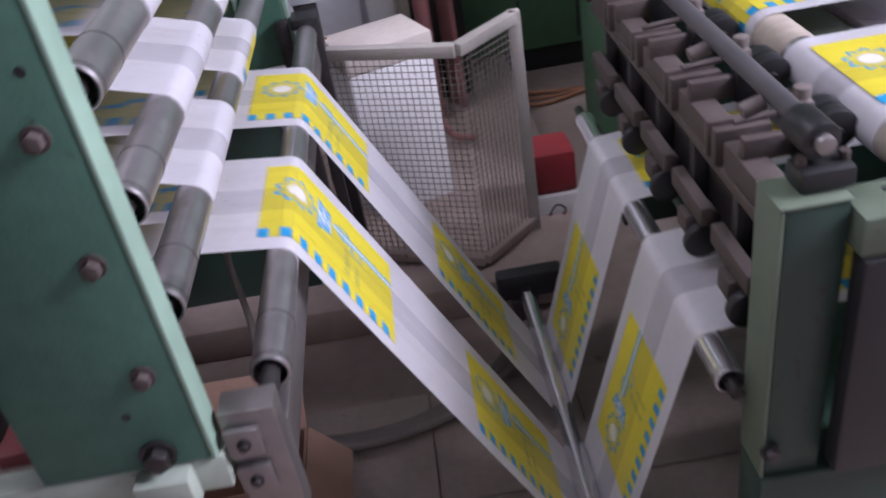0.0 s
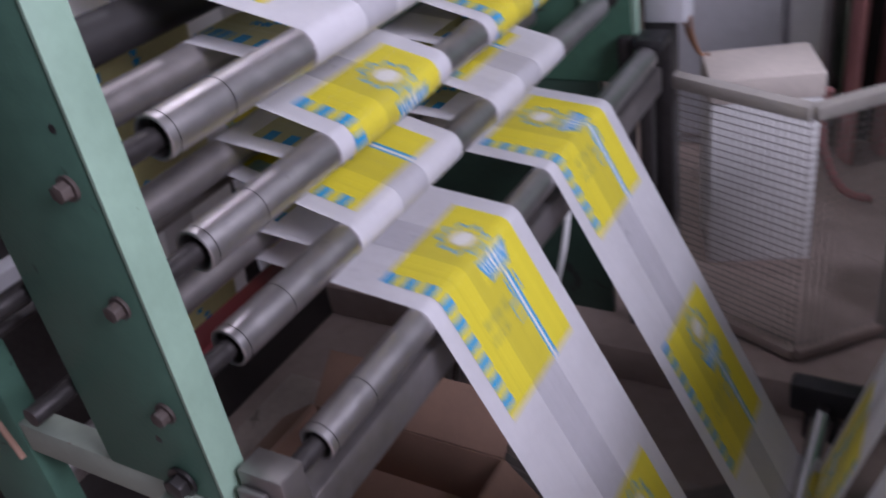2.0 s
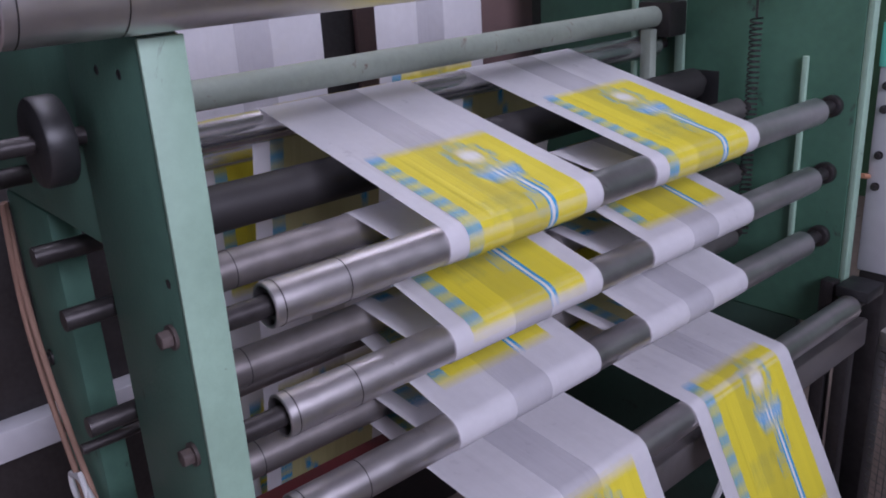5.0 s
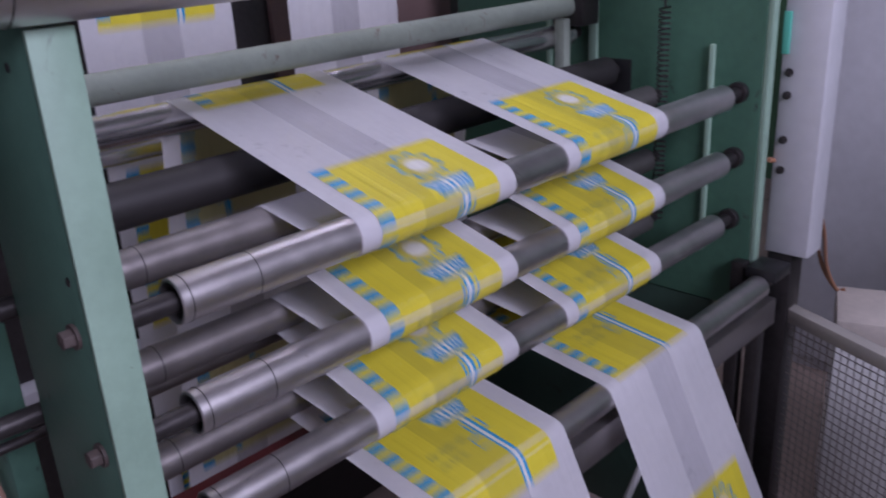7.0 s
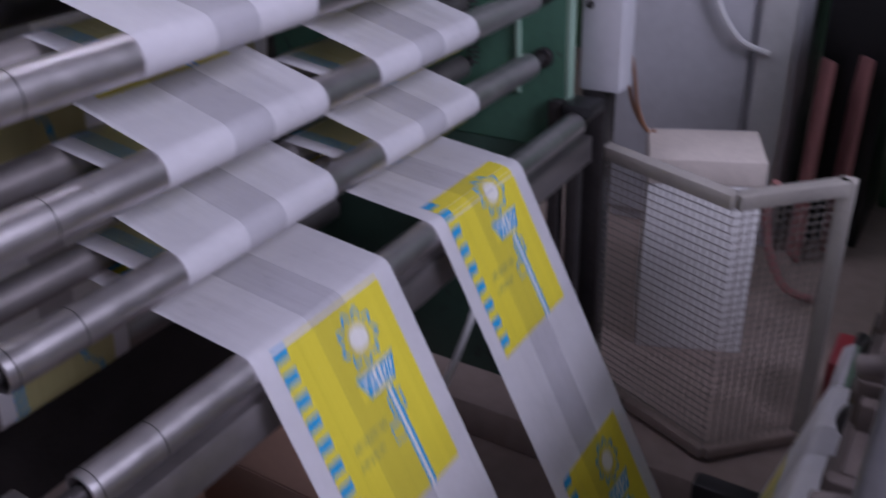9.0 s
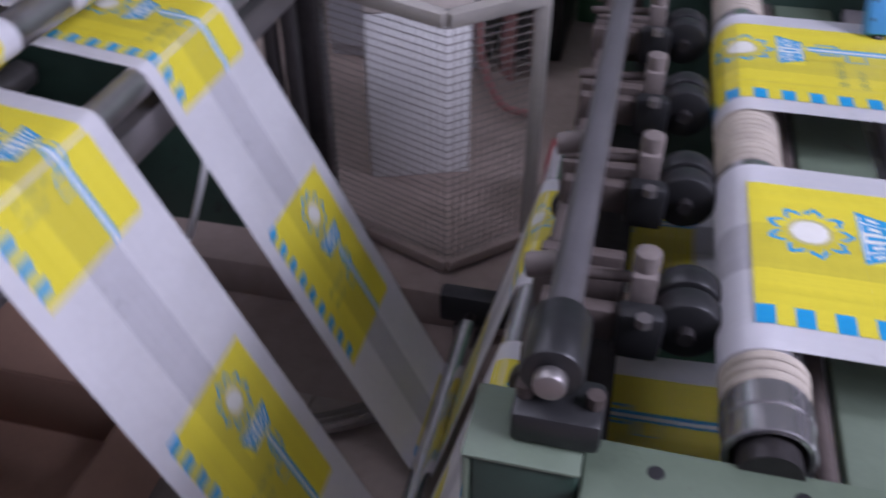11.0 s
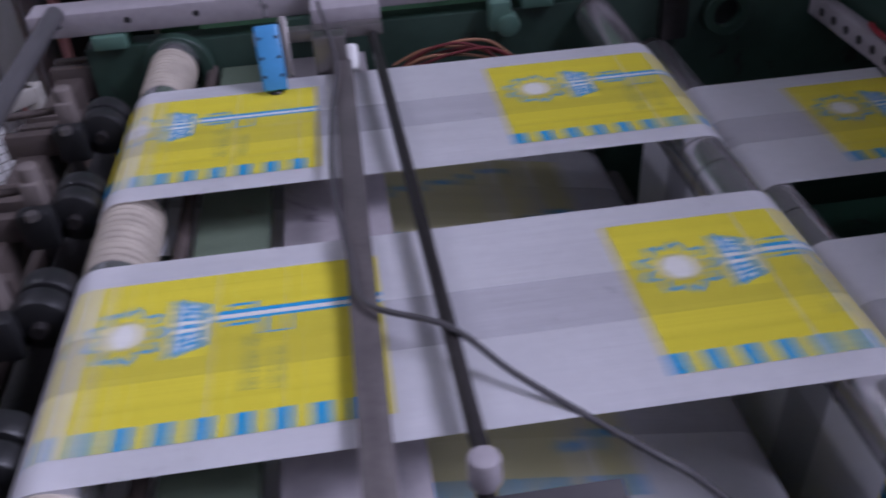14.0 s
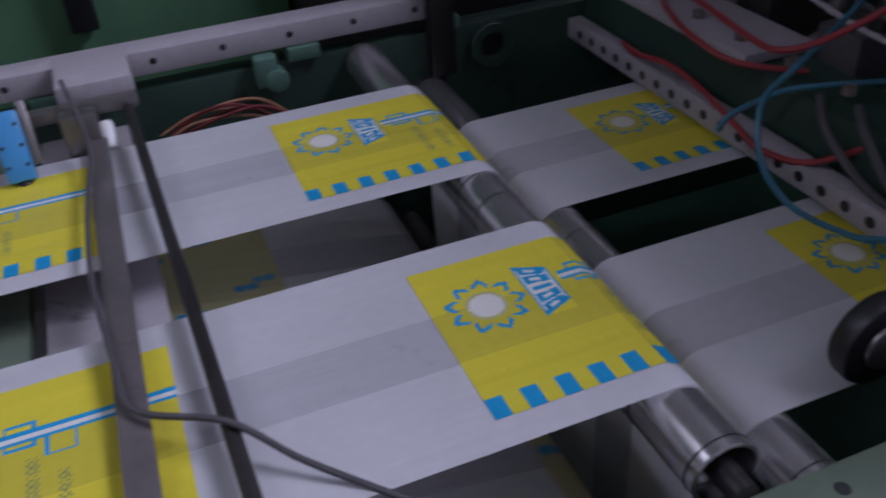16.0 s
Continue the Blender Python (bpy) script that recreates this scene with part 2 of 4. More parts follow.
def hose(name, pts, r, material, parent=None, label="", category=""):
    """A cable or hose along a smooth curve through the points, as a mesh."""
    pts = [Vector(p) for p in pts]
    path = []
    for i in range(len(pts) - 1):
        a, b, c, d = pts[max(i - 1, 0)], pts[i], pts[i + 1], pts[min(i + 2, len(pts) - 1)]
        for k in range(8):
            t = k / 8
            path.append(0.5 * ((2 * b) + (c - a) * t + (2 * a - 5 * b + 4 * c - d) * t * t + (3 * b - a - 3 * c + d) * t**3))
    path.append(pts[-1])
    bm = bmesh.new()
    rings = []
    for i, p in enumerate(path):
        d = (path[min(i + 1, len(path) - 1)] - path[max(i - 1, 0)]).normalized()
        q = d.to_track_quat("Z", "Y").to_matrix()
        rings.append([bm.verts.new(p + q @ Vector((r * math.cos(a), r * math.sin(a), 0))) for a in (2 * math.pi * j / 8 for j in range(8))])
    for a, b in zip(rings, rings[1:]):
        near = min(range(8), key=lambda s: (a[0].co - b[s].co).length)
        for j in range(8):
            bm.faces.new((a[j], a[(j + 1) % 8], b[(j + 1 + near) % 8], b[(j + near) % 8]))
    bm.faces.new(rings[0]), bm.faces.new(rings[-1])
    bmesh.ops.recalc_face_normals(bm, faces=bm.faces)
    ob = part(name, bm, material, parent, label if parent else "")
    return ob if parent else tagged(ob, label, category)


# ---- hall ----
def hall():
    bm = bmesh.new()
    box(bm, -16, 16, -3.2, 6.2, FLOOR - 0.3, FLOOR, 0)
    tagged(part("floor", bm, SCREED, smooth=False), "dusty brown concrete floor", "floor", kind="structure")
    for name, e, mat, lab in (
        ("wall_far", (-16.2, 16.2, 6.0, 6.2, FLOOR, 4), WALL_GREEN, "dark green hall wall"),
        ("wall_left", (-16.2, -16, -3.2, 6.2, FLOOR, 4), WALL, "grey hall wall"),
        ("wall_right", (16, 16.2, -3.2, 6.2, FLOOR, 4), WALL, "grey hall wall"),
    ):
        bm = bmesh.new()
        box(bm, *e, 0)
        tagged(part(name, bm, mat, smooth=False), lab, "wall", kind="structure")
    # The wall's opening is invented, to go with the fill light.
    bm = bmesh.new()
    for e in ((-16.2, -3.4, 0, 4), (1.0, 16.2, 0, 4), (-3.4, 1.0, 0, 1.4), (-3.4, 1.0, 3.05, 4)):
        box(bm, e[0], e[1], -3.2, -3.0, FLOOR + e[2], e[3], 0)
    tagged(part("wall_near", bm, WALL, smooth=False), "grey hall wall with a wide opening added for the fill light", "wall", kind="structure")
    # The gap in the ceiling is added to let the key light in.
    bm = bmesh.new()
    for e in ((-16.2, 2.9, -3.2, 6.2), (5.3, 16.2, -3.2, 6.2), (2.9, 5.3, -3.2, -0.8), (2.9, 5.3, 1.8, 6.2)):
        box(bm, *e, 4.0, 4.15, 0)
    tagged(part("ceiling", bm, CEIL, smooth=False), "grey hall ceiling with an opening added for the key light", "ceiling", kind="structure")
    glow = bpy.data.materials.new("tube_glow")
    glow.use_nodes = True
    glow.node_tree.nodes["Principled BSDF"].inputs["Emission Color"].default_value = (0.93, 0.95, 1, 1)
    glow.node_tree.nodes["Principled BSDF"].inputs["Emission Strength"].default_value = 6
    first = None
    for tx, ty in TUBES:
        lamp = thing("ceiling_light", "twin fluorescent tube fitting on the ceiling", "lamp", "ceiling lights")
        lamp.location = (tx, ty, 3.9)
        bm = bmesh.new()
        box(bm, -0.78, 0.78, -0.07, 0.07, 0.02, 0.1, 0.004)
        part("housing", bm, WHITE_BOX, lamp)
        for dy in (-0.04, 0.04):
            bm = bmesh.new()
            rod(bm, (-0.74, dy, -0.01), (0.74, dy, -0.01), 0.014, 12)
            part("tube", bm, glow, lamp)
    # raised slab under the guard, with its worn edge
    bm = bmesh.new()
    box(bm, -1.6, 0.42, 2.12, 5.9, FLOOR, 0.06, 0.01)
    tagged(part("plinth", bm, SCREED), "raised concrete slab with a worn edge", "floor", kind="structure")
    k = 0
    for ix in range(-3, 4):
        for iy in range(-1, 4):
            x, y = -0.15 + ix * 0.402, 1.0 + iy * 0.402
            if y + 0.4 > 2.12 and x < 0.42:
                continue
            bm = bmesh.new()
            box(bm, x, x + 0.397, y, y + 0.397, FLOOR, FLOOR + 0.006 + 0.002 * (k % 3), 0.002)
            part("tile", bm, TILE, bpy.data.objects["floor"])
            k += 1


# ---- the path of the film over the rollers: x, z, radius, sense (1: over it, -1: under it) ----
GAP = 0.0016
ROUTE = [
    (-11.5, 2.60, 0.06, 1), (-1.16, 2.55, 0.05, 1), (-1.075, 0.507, 0.04, -1), (-0.84, 1.428, 0.028, 1),
    (-0.400, 1.318, 0.0285, 1), (-0.607, 1.292, 0.028, -1), (-0.400, 1.170, 0.0285, 1), (-0.607, 1.140, 0.028, -1),
    (-0.402, 1.023, 0.0285, 1), (-0.607, 0.985, 0.028, -1), (-0.299, 0.890, 0.027, 1), (0.185, 0.055, 0.024, -1),
    (0.385, 0.600, 0.026, 1), (1.362, 0.765, 0.034, -1), (0.660, 0.957, 0.041, 1), (1.437, 0.962, 0.036, 1),
    (1.4945, 0.60, 0.0184, -1), (1.562, 0.868, 0.036, 1), (13.5, 0.868, 0.036, 1),
]


def route_pieces():
    """Straights and arcs: (kind, start length, length, data)."""
    out, s = [], 0.0
    ends = []
    for (x0, z0, r0, a0), (x1, z1, r1, a1) in zip(ROUTE, ROUTE[1:]):
        c0, c1 = Vector((x0, z0)), Vector((x1, z1))
        R0, R1 = a0 * (r0 + GAP), a1 * (r1 + GAP)
        d = c1 - c0
        D = d.length
        u = d / D
        n = Vector((-u.y, u.x))
        k = (R0 - R1) / D
        h = math.sqrt(max(0, 1 - k * k))
        nn = u * k + n * h
        ends.append((c0 + nn * R0, c1 + nn * R1, nn))
    for i, (p, q, nn) in enumerate(ends):
        out.append(("line", s, (q - p).length, p, q))
        s += (q - p).length
        if i + 1 < len(ends):
            x, z, r, a = ROUTE[i + 1]
            c = Vector((x, z))
            v0, v1 = q - c, ends[i + 1][0] - c
            a0, a1 = math.atan2(v0.y, v0.x), math.atan2(v1.y, v1.x)
            sweep = (a0 - a1) % (2 * math.pi) if a > 0 else -((a1 - a0) % (2 * math.pi))
            if abs(sweep) > 6.1:
                sweep = 0
            out.append(("arc", s, abs(sweep) * (r + GAP), c, (r + GAP, a0, -sweep, a)))
            s += abs(sweep) * (r + GAP)
    return out, s


PIECES, LENGTH = route_pieces()
MARK = {}
for kind, s0, ln, *rest in PIECES:
    if kind == "arc":
        MARK[len(MARK) + 1] = s0  # length at which the film meets each roller


def along(s):
    """The place and heading (angle in the x-z plane) at a length along the film."""
    for kind, s0, ln, *rest in PIECES:
        if s <= s0 + ln or (kind, s0) == PIECES[-1][:2]:
            f = s - s0
            if kind == "line":
                p, q = rest
                u = (q - p).normalized()
                at = p + u * f
                return at.x, at.y, math.atan2(u.y, u.x)
            c, (r, a0, sw, a) = rest
            ang = a0 + sw * (f / ln if ln else 0)
            return c.x + r * math.cos(ang), c.y + r * math.sin(ang), ang + (-math.pi / 2 if a > 0 else math.pi / 2)
    return None


LANE, SPACING, LANE_Y = 0.320, 0.460, 1.132


def drift(x):
    """The lanes wander a little towards the operator side between the two units."""
    t = min(1, max(0, (x + 0.3) / 0.95))
    return -0.062 * t


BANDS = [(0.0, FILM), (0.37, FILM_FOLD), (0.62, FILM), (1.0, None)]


def sheet(parent):
    """The white film itself, as a thin double-sided sheet with its gusset band."""
    stops = []
    for kind, s0, ln, *rest in PIECES:
        n = max(1, int(ln / 0.35)) if kind == "line" else max(1, int(abs(rest[1][2]) / 0.16))
        stops += [s0 + ln * i / n for i in range(n)]
    stops.append(LENGTH)
    bm = bmesh.new()
    rows = []
    for s in stops:
        x, z, a = along(s)
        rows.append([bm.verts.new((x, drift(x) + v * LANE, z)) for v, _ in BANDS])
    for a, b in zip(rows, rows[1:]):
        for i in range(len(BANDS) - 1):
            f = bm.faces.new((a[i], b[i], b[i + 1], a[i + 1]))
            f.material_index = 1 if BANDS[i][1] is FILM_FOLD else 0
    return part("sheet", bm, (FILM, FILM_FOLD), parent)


# ---- the print: one repeat is cut across into slats that travel ----
REPEAT, SLATS, SLAT = 0.600, 18, 0.0184
PRINT_V0, PRINT_V1 = 0.108, 0.872


def design(u, v):
    """Ink at u (0 trailing, 1 leading) and v (0 near edge, 1 far edge) on the outer face."""
    if not PRINT_V0 <= v <= PRINT_V1:
        return None
    x, y = u * SLATS * SLAT, v * LANE
    if v < PRINT_V0 + 0.085:
        return 3 if int(u * SLATS) % 2 == 0 else 1
    cx, cy = 0.062, 0.60 * LANE
    dx, dy = x - cx, y - cy
    r, a = math.hypot(dx, dy), math.atan2(dy, dx)
    petal = abs(((a / math.pi * 4.5) % 1) - 0.5) * 2
    edge = 0.033 + 0.013 * petal
    if edge - 0.006 < r < edge + 0.001 and petal > 0.22:
        return 3
    if r < 0.024:
        return 4 if r < 0.0195 else 6
    # word block: slanted block letters with a blue edge
    if 0.112 < x < 0.150 and 0.46 * LANE < y < 0.76 * LANE:
        w = (x - 0.112) / 0.038
        yy = (y / LANE - 0.46) / 0.30
        half = 0.5 - 0.17 * w
        if abs(yy - 0.5) > half:
            return 1
        if w < 0.1 or w > 0.9 or abs(yy - 0.5) > half - 0.06:
            return 3
        col = (yy - 0.5 + half) / (2 * half) * 5
        lx, lw = abs(col % 1 - 0.5) * 2, abs(w - 0.5) * 2
        if lx > 0.86 or lw > 0.72:
            return 4
        if int(col) == 2:
            return 3 if lw < 0.6 and lx < 0.4 else 4
        return 4 if lx < 0.38 and lw < 0.30 else 3
    # double rule, with two small frames
    if x > 0.157:
        for c in (0.655, 0.62):
            if abs(v - c) < 0.0085:
                return 3
        if abs(v - 0.6375) < 0.009:
            return 4
        for c, lo, hi in ((0.185, 0.585, 0.70), (0.222, 0.53, 0.645)):
            if abs(x - c) < 0.014 and lo < v < hi and not (abs(x - c) < 0.0115 and lo + 0.012 < v < hi - 0.012):
                return 3
    # two columns of faint lettering
    for c, lo, hi in ((0.196, 0.27, 0.55), (0.224, 0.27, 0.46)):
        if abs(x - c) < 0.006 and lo < v < hi and math.sin(v * 260 + c * 50) * math.cos(x * 900) > 0.15:
            return 5
    return 2 if 0.37 < v < 0.62 else 1


def reverse(u, v):
    """The paler print of the inner face, with scattered blue marks."""
    if not PRINT_V0 <= v <= PRINT_V1:
        return None
    if v < PRINT_V0 + 0.085:
        return 3 if int(u * SLATS) % 2 == 0 else 6
    for k in range(14):
        cu, cv = (k * 0.618 + 0.11) % 1, 0.28 + 0.5 * ((k * 0.377 + 0.2) % 1)
        dx, dy = (u - cu) * 0.331, (v - cv) * LANE
        if math.hypot(dx, dy) < 0.005 + 0.005 * abs(math.cos(2.5 * math.atan2(dy, dx))):
            return 3
    return 6


INKS = (FILM, INK_YELLOW, INK_OLIVE, INK_BLUE, INK_WHITE, INK_GREY, INK_PALE)
SUB, CELLS = 8, 150


def slat_mesh(i):
    """One slat of the print, inked on both faces: cells of one colour are joined across the film."""
    verts, faces, mats = [], [], []
    for face, paint, off in ((1, design, 0.0007), (-1, reverse, -0.0007)):
        for k in range(SUB):
            x0, x1 = (k / SUB - 0.5) * SLAT, ((k + 1) / SUB - 0.5) * SLAT
            u = (i + (k + 0.5) / SUB) / SLATS
            ink = [paint(u, (c + 0.5) / CELLS) for c in range(CELLS)] + [None]
            start = 0
            for c in range(1, CELLS + 1):
                if ink[c] != ink[start]:
                    if ink[start] is not None:
                        y0, y1 = start / CELLS * LANE, c / CELLS * LANE
                        n = len(verts)
                        verts += [(x0, y0, off), (x1, y0, off), (x1, y1, off), (x0, y1, off)]
                        faces.append((n, n + 1, n + 2, n + 3) if face > 0 else (n + 3, n + 2, n + 1, n))
                        mats.append(ink[start])
                    start = c
    me = bpy.data.meshes.new("slat")
    me.from_pydata(verts, [], faces)
    for m in INKS:
        me.materials.append(m)
    me.polygons.foreach_set("material_index", mats)
    return me


# travel of the film into the roller unit: seconds and metres
LOOPS = [
    (0.0, 0.185), (0.5, 0.60), (1.0, 0.85), (1.5, 1.153), (2.0, 1.397), (2.5, 1.44), (3.0, 1.58), (4.2, 2.22), (5.5, 3.17), (6.0, 3.37), (6.5, 3.751),
    (7.0, 4.082), (7.5, 4.42), (8.0, 4.82), (8.5, 5.194), (9.5, 5.92), (11.0, 7.17), (11.5, 7.53), (12.0, 7.946), (12.5, 8.316), (16.0, 11.01),
]
# the rear rollers give and take a little film: what each loop holds back, in metres
HELD = [(0.0, 0.03), (0.5, 0.125), (1.0, 0.17), (1.5, 0.23), (2.0, 0.25), (2.5, 0.21), (3.0, 0.15), (4.2, 0.10), (5.5, 0.068), (6.0, 0.05), (6.5, 0.025), (7.0, 0.005), (8.0, 0.0), (16.0, 0.0)]


def feed_travel(t):
    return float(np.interp(t, *zip(*LOOPS)))


def held(t):
    return float(np.interp(t, *zip(*HELD)))


def loop_travel(t):
    """Travel below the roller unit."""
    return feed_travel(t) - 3 * held(t)


def loop_time(s):
    ts = [i * 0.02 for i in range(801)]
    return float(np.interp(s, [loop_travel(t) for t in ts], ts))


# the table stops between steps; earlier steps come as slowly as the loops run
STEPS = [12.14 + 0.78 * k for k in range(-1, 5)]
STEPS[0] += 0.045
while loop_travel(STEPS[0]) > 0.62:
    STEPS.insert(0, loop_time(loop_travel(STEPS[0]) - REPEAT))


def table_travel(t):
    s = 0.017 * min(1, max(0, t - 12.2))  # the register creeps forward a little
    for k in STEPS:
        f = min(1, max(0, (t - k) / 0.34))
        s += REPEAT * f * f * (3 - 2 * f)
    return s


TABLE_PHASE = 0.136
UPSTREAM = 0.226  # extra film held in the deep loop before the roller unit
DEEP = 0.18  # and how far the film before that loop runs ahead
FAR_LAG = -0.057  # the far lane runs a little behind the near one


def hexbolt(bm, p, r, h, axis="y"):
    q = {"y": (0, -1, 0), "x": (1, 0, 0), "z": (0, 0, 1)}[axis]
    p = Vector(p)
    rod(bm, p, p + Vector(q) * h * 0.25, r * 1.35, 16)
    rod(bm, p + Vector(q) * h * 0.25, p + Vector(q) * h, r, 6, rim=r * 0.08)


# ---- roller unit ----
NEAR_Y, FAR_Y = 0.757, 2.27


def roller(name, label, x, z, r, y0, y1, mat, axle=0.014, a0=None, a1=None, group="guide rollers"):
    th = thing(name, label, "roller", group)
    bm = bmesh.new()
    pipe(bm, (x, y0, z), (x, y1, z), r, 0.004)
    part("tube", bm, mat, th)
    bm = bmesh.new()
    rod(bm, (x, a0 if a0 is not None else y0 - 0.12, z), (x, a1 if a1 is not None else y1 + 0.04, z), axle, 16)
    part("axle", bm, DARK_STEEL, th)
    for ye, d in ((y0, 1), (y1, -1)):
        bm = bmesh.new()
        rod(bm, (x, ye + d * 0.02, z), (x, ye + d * 0.032, z), r - 0.0045, 24)
        part("bearing", bm, DARK_STEEL, th)
    for ye in (y0 + 0.105, y0 + 0.012):
        bm = bmesh.new()
        pipe(bm, (x, ye, z), (x, ye + 0.0015, z), r + 0.0006, 0.003)
        part("groove", bm, DARK_STEEL, th)
    return th


def roller_unit():
    side = thing("roller_machine", "pale green painted steel side frame of the roller unit", "machine")
    y0, y1 = NEAR_Y, NEAR_Y + 0.045
    bm = bmesh.new()
    box(bm, -0.585, -0.372, y0, y1, 0.86, 1.64, 0.004)
    part("upright", bm, GREEN, side)
    # Worn edge strip; a lighter green carries the light on this side.
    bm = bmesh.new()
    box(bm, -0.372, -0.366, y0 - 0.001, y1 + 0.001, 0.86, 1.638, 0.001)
    part("lit_front_edge", bm, GREEN_EDGE, side, "worn green edge, made lighter as the lit side")
    bm = bmesh.new()
    box(bm, -1.0, -0.586, y0 + 0.002, y1, 1.38, 1.64, 0.004)
    part("head_plate", bm, GREEN, side)
    bm = bmesh.new()
    box(bm, -0.99, -0.80, y0 + 0.002, y1, FLOOR, 1.378, 0.004)
    part("rear_leg", bm, GREEN, side)
    bm = bmesh.new()
    box(bm, -0.80, -0.36, y0 + 0.004, y1 - 0.002, 0.80, 0.858, 0.004)
    part("tie", bm, GREEN_GREY, side)
    bm = bmesh.new()
    box(bm, -0.47, -0.40, y0 - 0.03, y0 + 0.003, 0.80, 0.858, 0.003)
    part("foot_block", bm, GREEN_GREY, side)
    for z in (1.315, 1.165, 1.008):
        bm = bmesh.new()
        hexbolt(bm, (-0.41, y0, z), 0.011, 0.017)
        part("bolt", bm, RUST, side)
    bm = bmesh.new()
    hexbolt(bm, (-0.432, y0 - 0.002, 0.885), 0.017, 0.02)
    part("bolt", bm, DARK_STEEL, side)
    for x, z in ((-0.398, 1.381), (-0.43, 1.60), (-0.49, 1.60), (-0.45, 0.95)):
        bm = bmesh.new()
        pipe(bm, (x, y0 - 0.0006, z), (x, y0 + 0.01, z), 0.0065, 0.002, 16)
        rod(bm, (x, y0 - 0.0003, z), (x, y0 + 0.008, z), 0.0046, 12)
        part("screw_hole", bm, BLACK, side)
    for x, z in ((-0.95, 1.10), (-0.95, 0.97)):
        bm = bmesh.new()
        hexbolt(bm, (x, y0 + 0.002, z), 0.010, 0.014)
        part("bolt", bm, DARK_STEEL, side)
    knob = thing("hand_knob", "black hand wheel on the frame", "knob")
    bm = bmesh.new()
    rod(bm, (-0.57, 0.70, 1.52), (-0.57, 0.735, 1.52), 0.052, 32, rim=0.006)
    part("wheel", bm, BLACK, knob)
    bm = bmesh.new()
    rod(bm, (-0.57, 0.66, 1.52), (-0.57, 0.757, 1.52), 0.011, 14)
    part("shaft", bm, DARK_STEEL, knob)
    far = thing("roller_machine", "dark green steel side plate of the roller unit", "machine")
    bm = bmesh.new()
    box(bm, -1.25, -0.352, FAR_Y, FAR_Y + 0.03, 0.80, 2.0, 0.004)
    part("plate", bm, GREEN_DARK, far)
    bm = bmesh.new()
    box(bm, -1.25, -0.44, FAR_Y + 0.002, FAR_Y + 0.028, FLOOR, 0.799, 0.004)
    part("lower_plate", bm, GREEN_SHADE, far, "darker green lower plate")
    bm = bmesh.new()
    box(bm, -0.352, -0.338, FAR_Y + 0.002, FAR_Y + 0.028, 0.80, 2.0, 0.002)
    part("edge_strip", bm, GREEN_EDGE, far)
    for x0, x1, z0, z1 in ((-0.475, -0.462, 0.93, 1.42), (-0.80, -0.775, 1.30, 1.62), (-0.93, -0.915, 1.33, 1.60)):
        bm = bmesh.new()
        box(bm, x0, x1, FAR_Y - 0.012, FAR_Y - 0.0005, z0, z1, 0.003)
        part("strip", bm, GREEN_EDGE, far)
    bm = bmesh.new()
    box(bm, -0.74, -0.68, FAR_Y - 0.004, FAR_Y - 0.0005, 1.23, 1.37, 0.001)
    part("slot", bm, BLACK, far)
    for z in (1.318, 1.170, 1.023):
        bm = bmesh.new()
        rod(bm, (-0.401, FAR_Y - 0.02, z), (-0.401, FAR_Y - 0.001, z), 0.024, 20, rim=0.003)
        part("bearing", bm, DARK_STEEL, far)
    leg = thing("machine_column", "grey steel stand behind the far side plate", "machine")
    bm = bmesh.new()
    box(bm, -0.335, -0.235, 2.32, 2.40, 0.94, 2.0, 0.004)
    part("column", bm, GREY_CAB, leg)
    bm = bmesh.new()
    box(bm, -0.33, -0.27, 2.325, 2.39, FLOOR, 0.939, 0.004)
    part("leg", bm, DARK_STEEL, leg)
    for z in (1.36, 1.31, 1.21, 1.14):
        bm = bmesh.new()
        hexbolt(bm, (-0.315, 2.32, z), 0.007, 0.012)
        part("bolt", bm, DARK_STEEL, leg)
    bm = bmesh.new()
    box(bm, -0.334, -0.318, 2.312, 2.319, 1.40, 1.49, 0.001)
    part("marker", bm, MINT, leg, "mint green tape")
    spring = thing("coil_spring", "dark steel coil spring hanging by the far plate", "spring")
    bm = bmesh.new()
    prev = None
    for k in range(0, 42 * 10 + 1):
        a = k / 10 * 2 * math.pi
        c = Vector((-0.575 + 0.013 * math.cos(a), 2.235 + 0.013 * math.sin(a), 1.50 - k / 420 * 0.50))
        t = Vector((-math.sin(a), math.cos(a), -0.14)).normalized()
        q = t.to_track_quat("Z", "Y").to_matrix()
        ring = [bm.verts.new(c + q @ Vector((0.0024 * math.cos(g), 0.0024 * math.sin(g), 0))) for g in (0, 2.09, 4.19)]
        if prev:
            for j in range(3):
                bm.faces.new((prev[j], prev[(j + 1) % 3], ring[(j + 1) % 3], ring[j]))
        prev = ring
    part("coil", bm, DARK_STEEL, spring)
    bm = bmesh.new()
    rod(bm, (-0.575, 2.235, 1.50), (-0.575, 2.235, 1.58), 0.003, 8)
    rod(bm, (-0.575, 2.225, 1.58), (-0.575, 2.272, 1.58), 0.006, 10)
    part("hook", bm, DARK_STEEL, spring)
    lab = "ground steel guide roller with open tube end"
    for x, z in ((-0.400, 1.318), (-0.400, 1.170), (-0.402, 1.023)):
        roller("guide_roller", lab, x, z, 0.0285, 0.866, 2.19, STEEL, a0=0.80, a1=2.26)
    roller("guide_roller", "long steel guide roller held by a bracket", -0.299, 0.890, 0.027, 0.866, 2.22, STEEL, a0=0.80, a1=2.30)
    for z in (1.292, 1.140, 0.985):
        roller("guide_roller", "dull steel rear guide roller", -0.607, z, 0.028, 0.82, 2.23, STEEL_DULL)
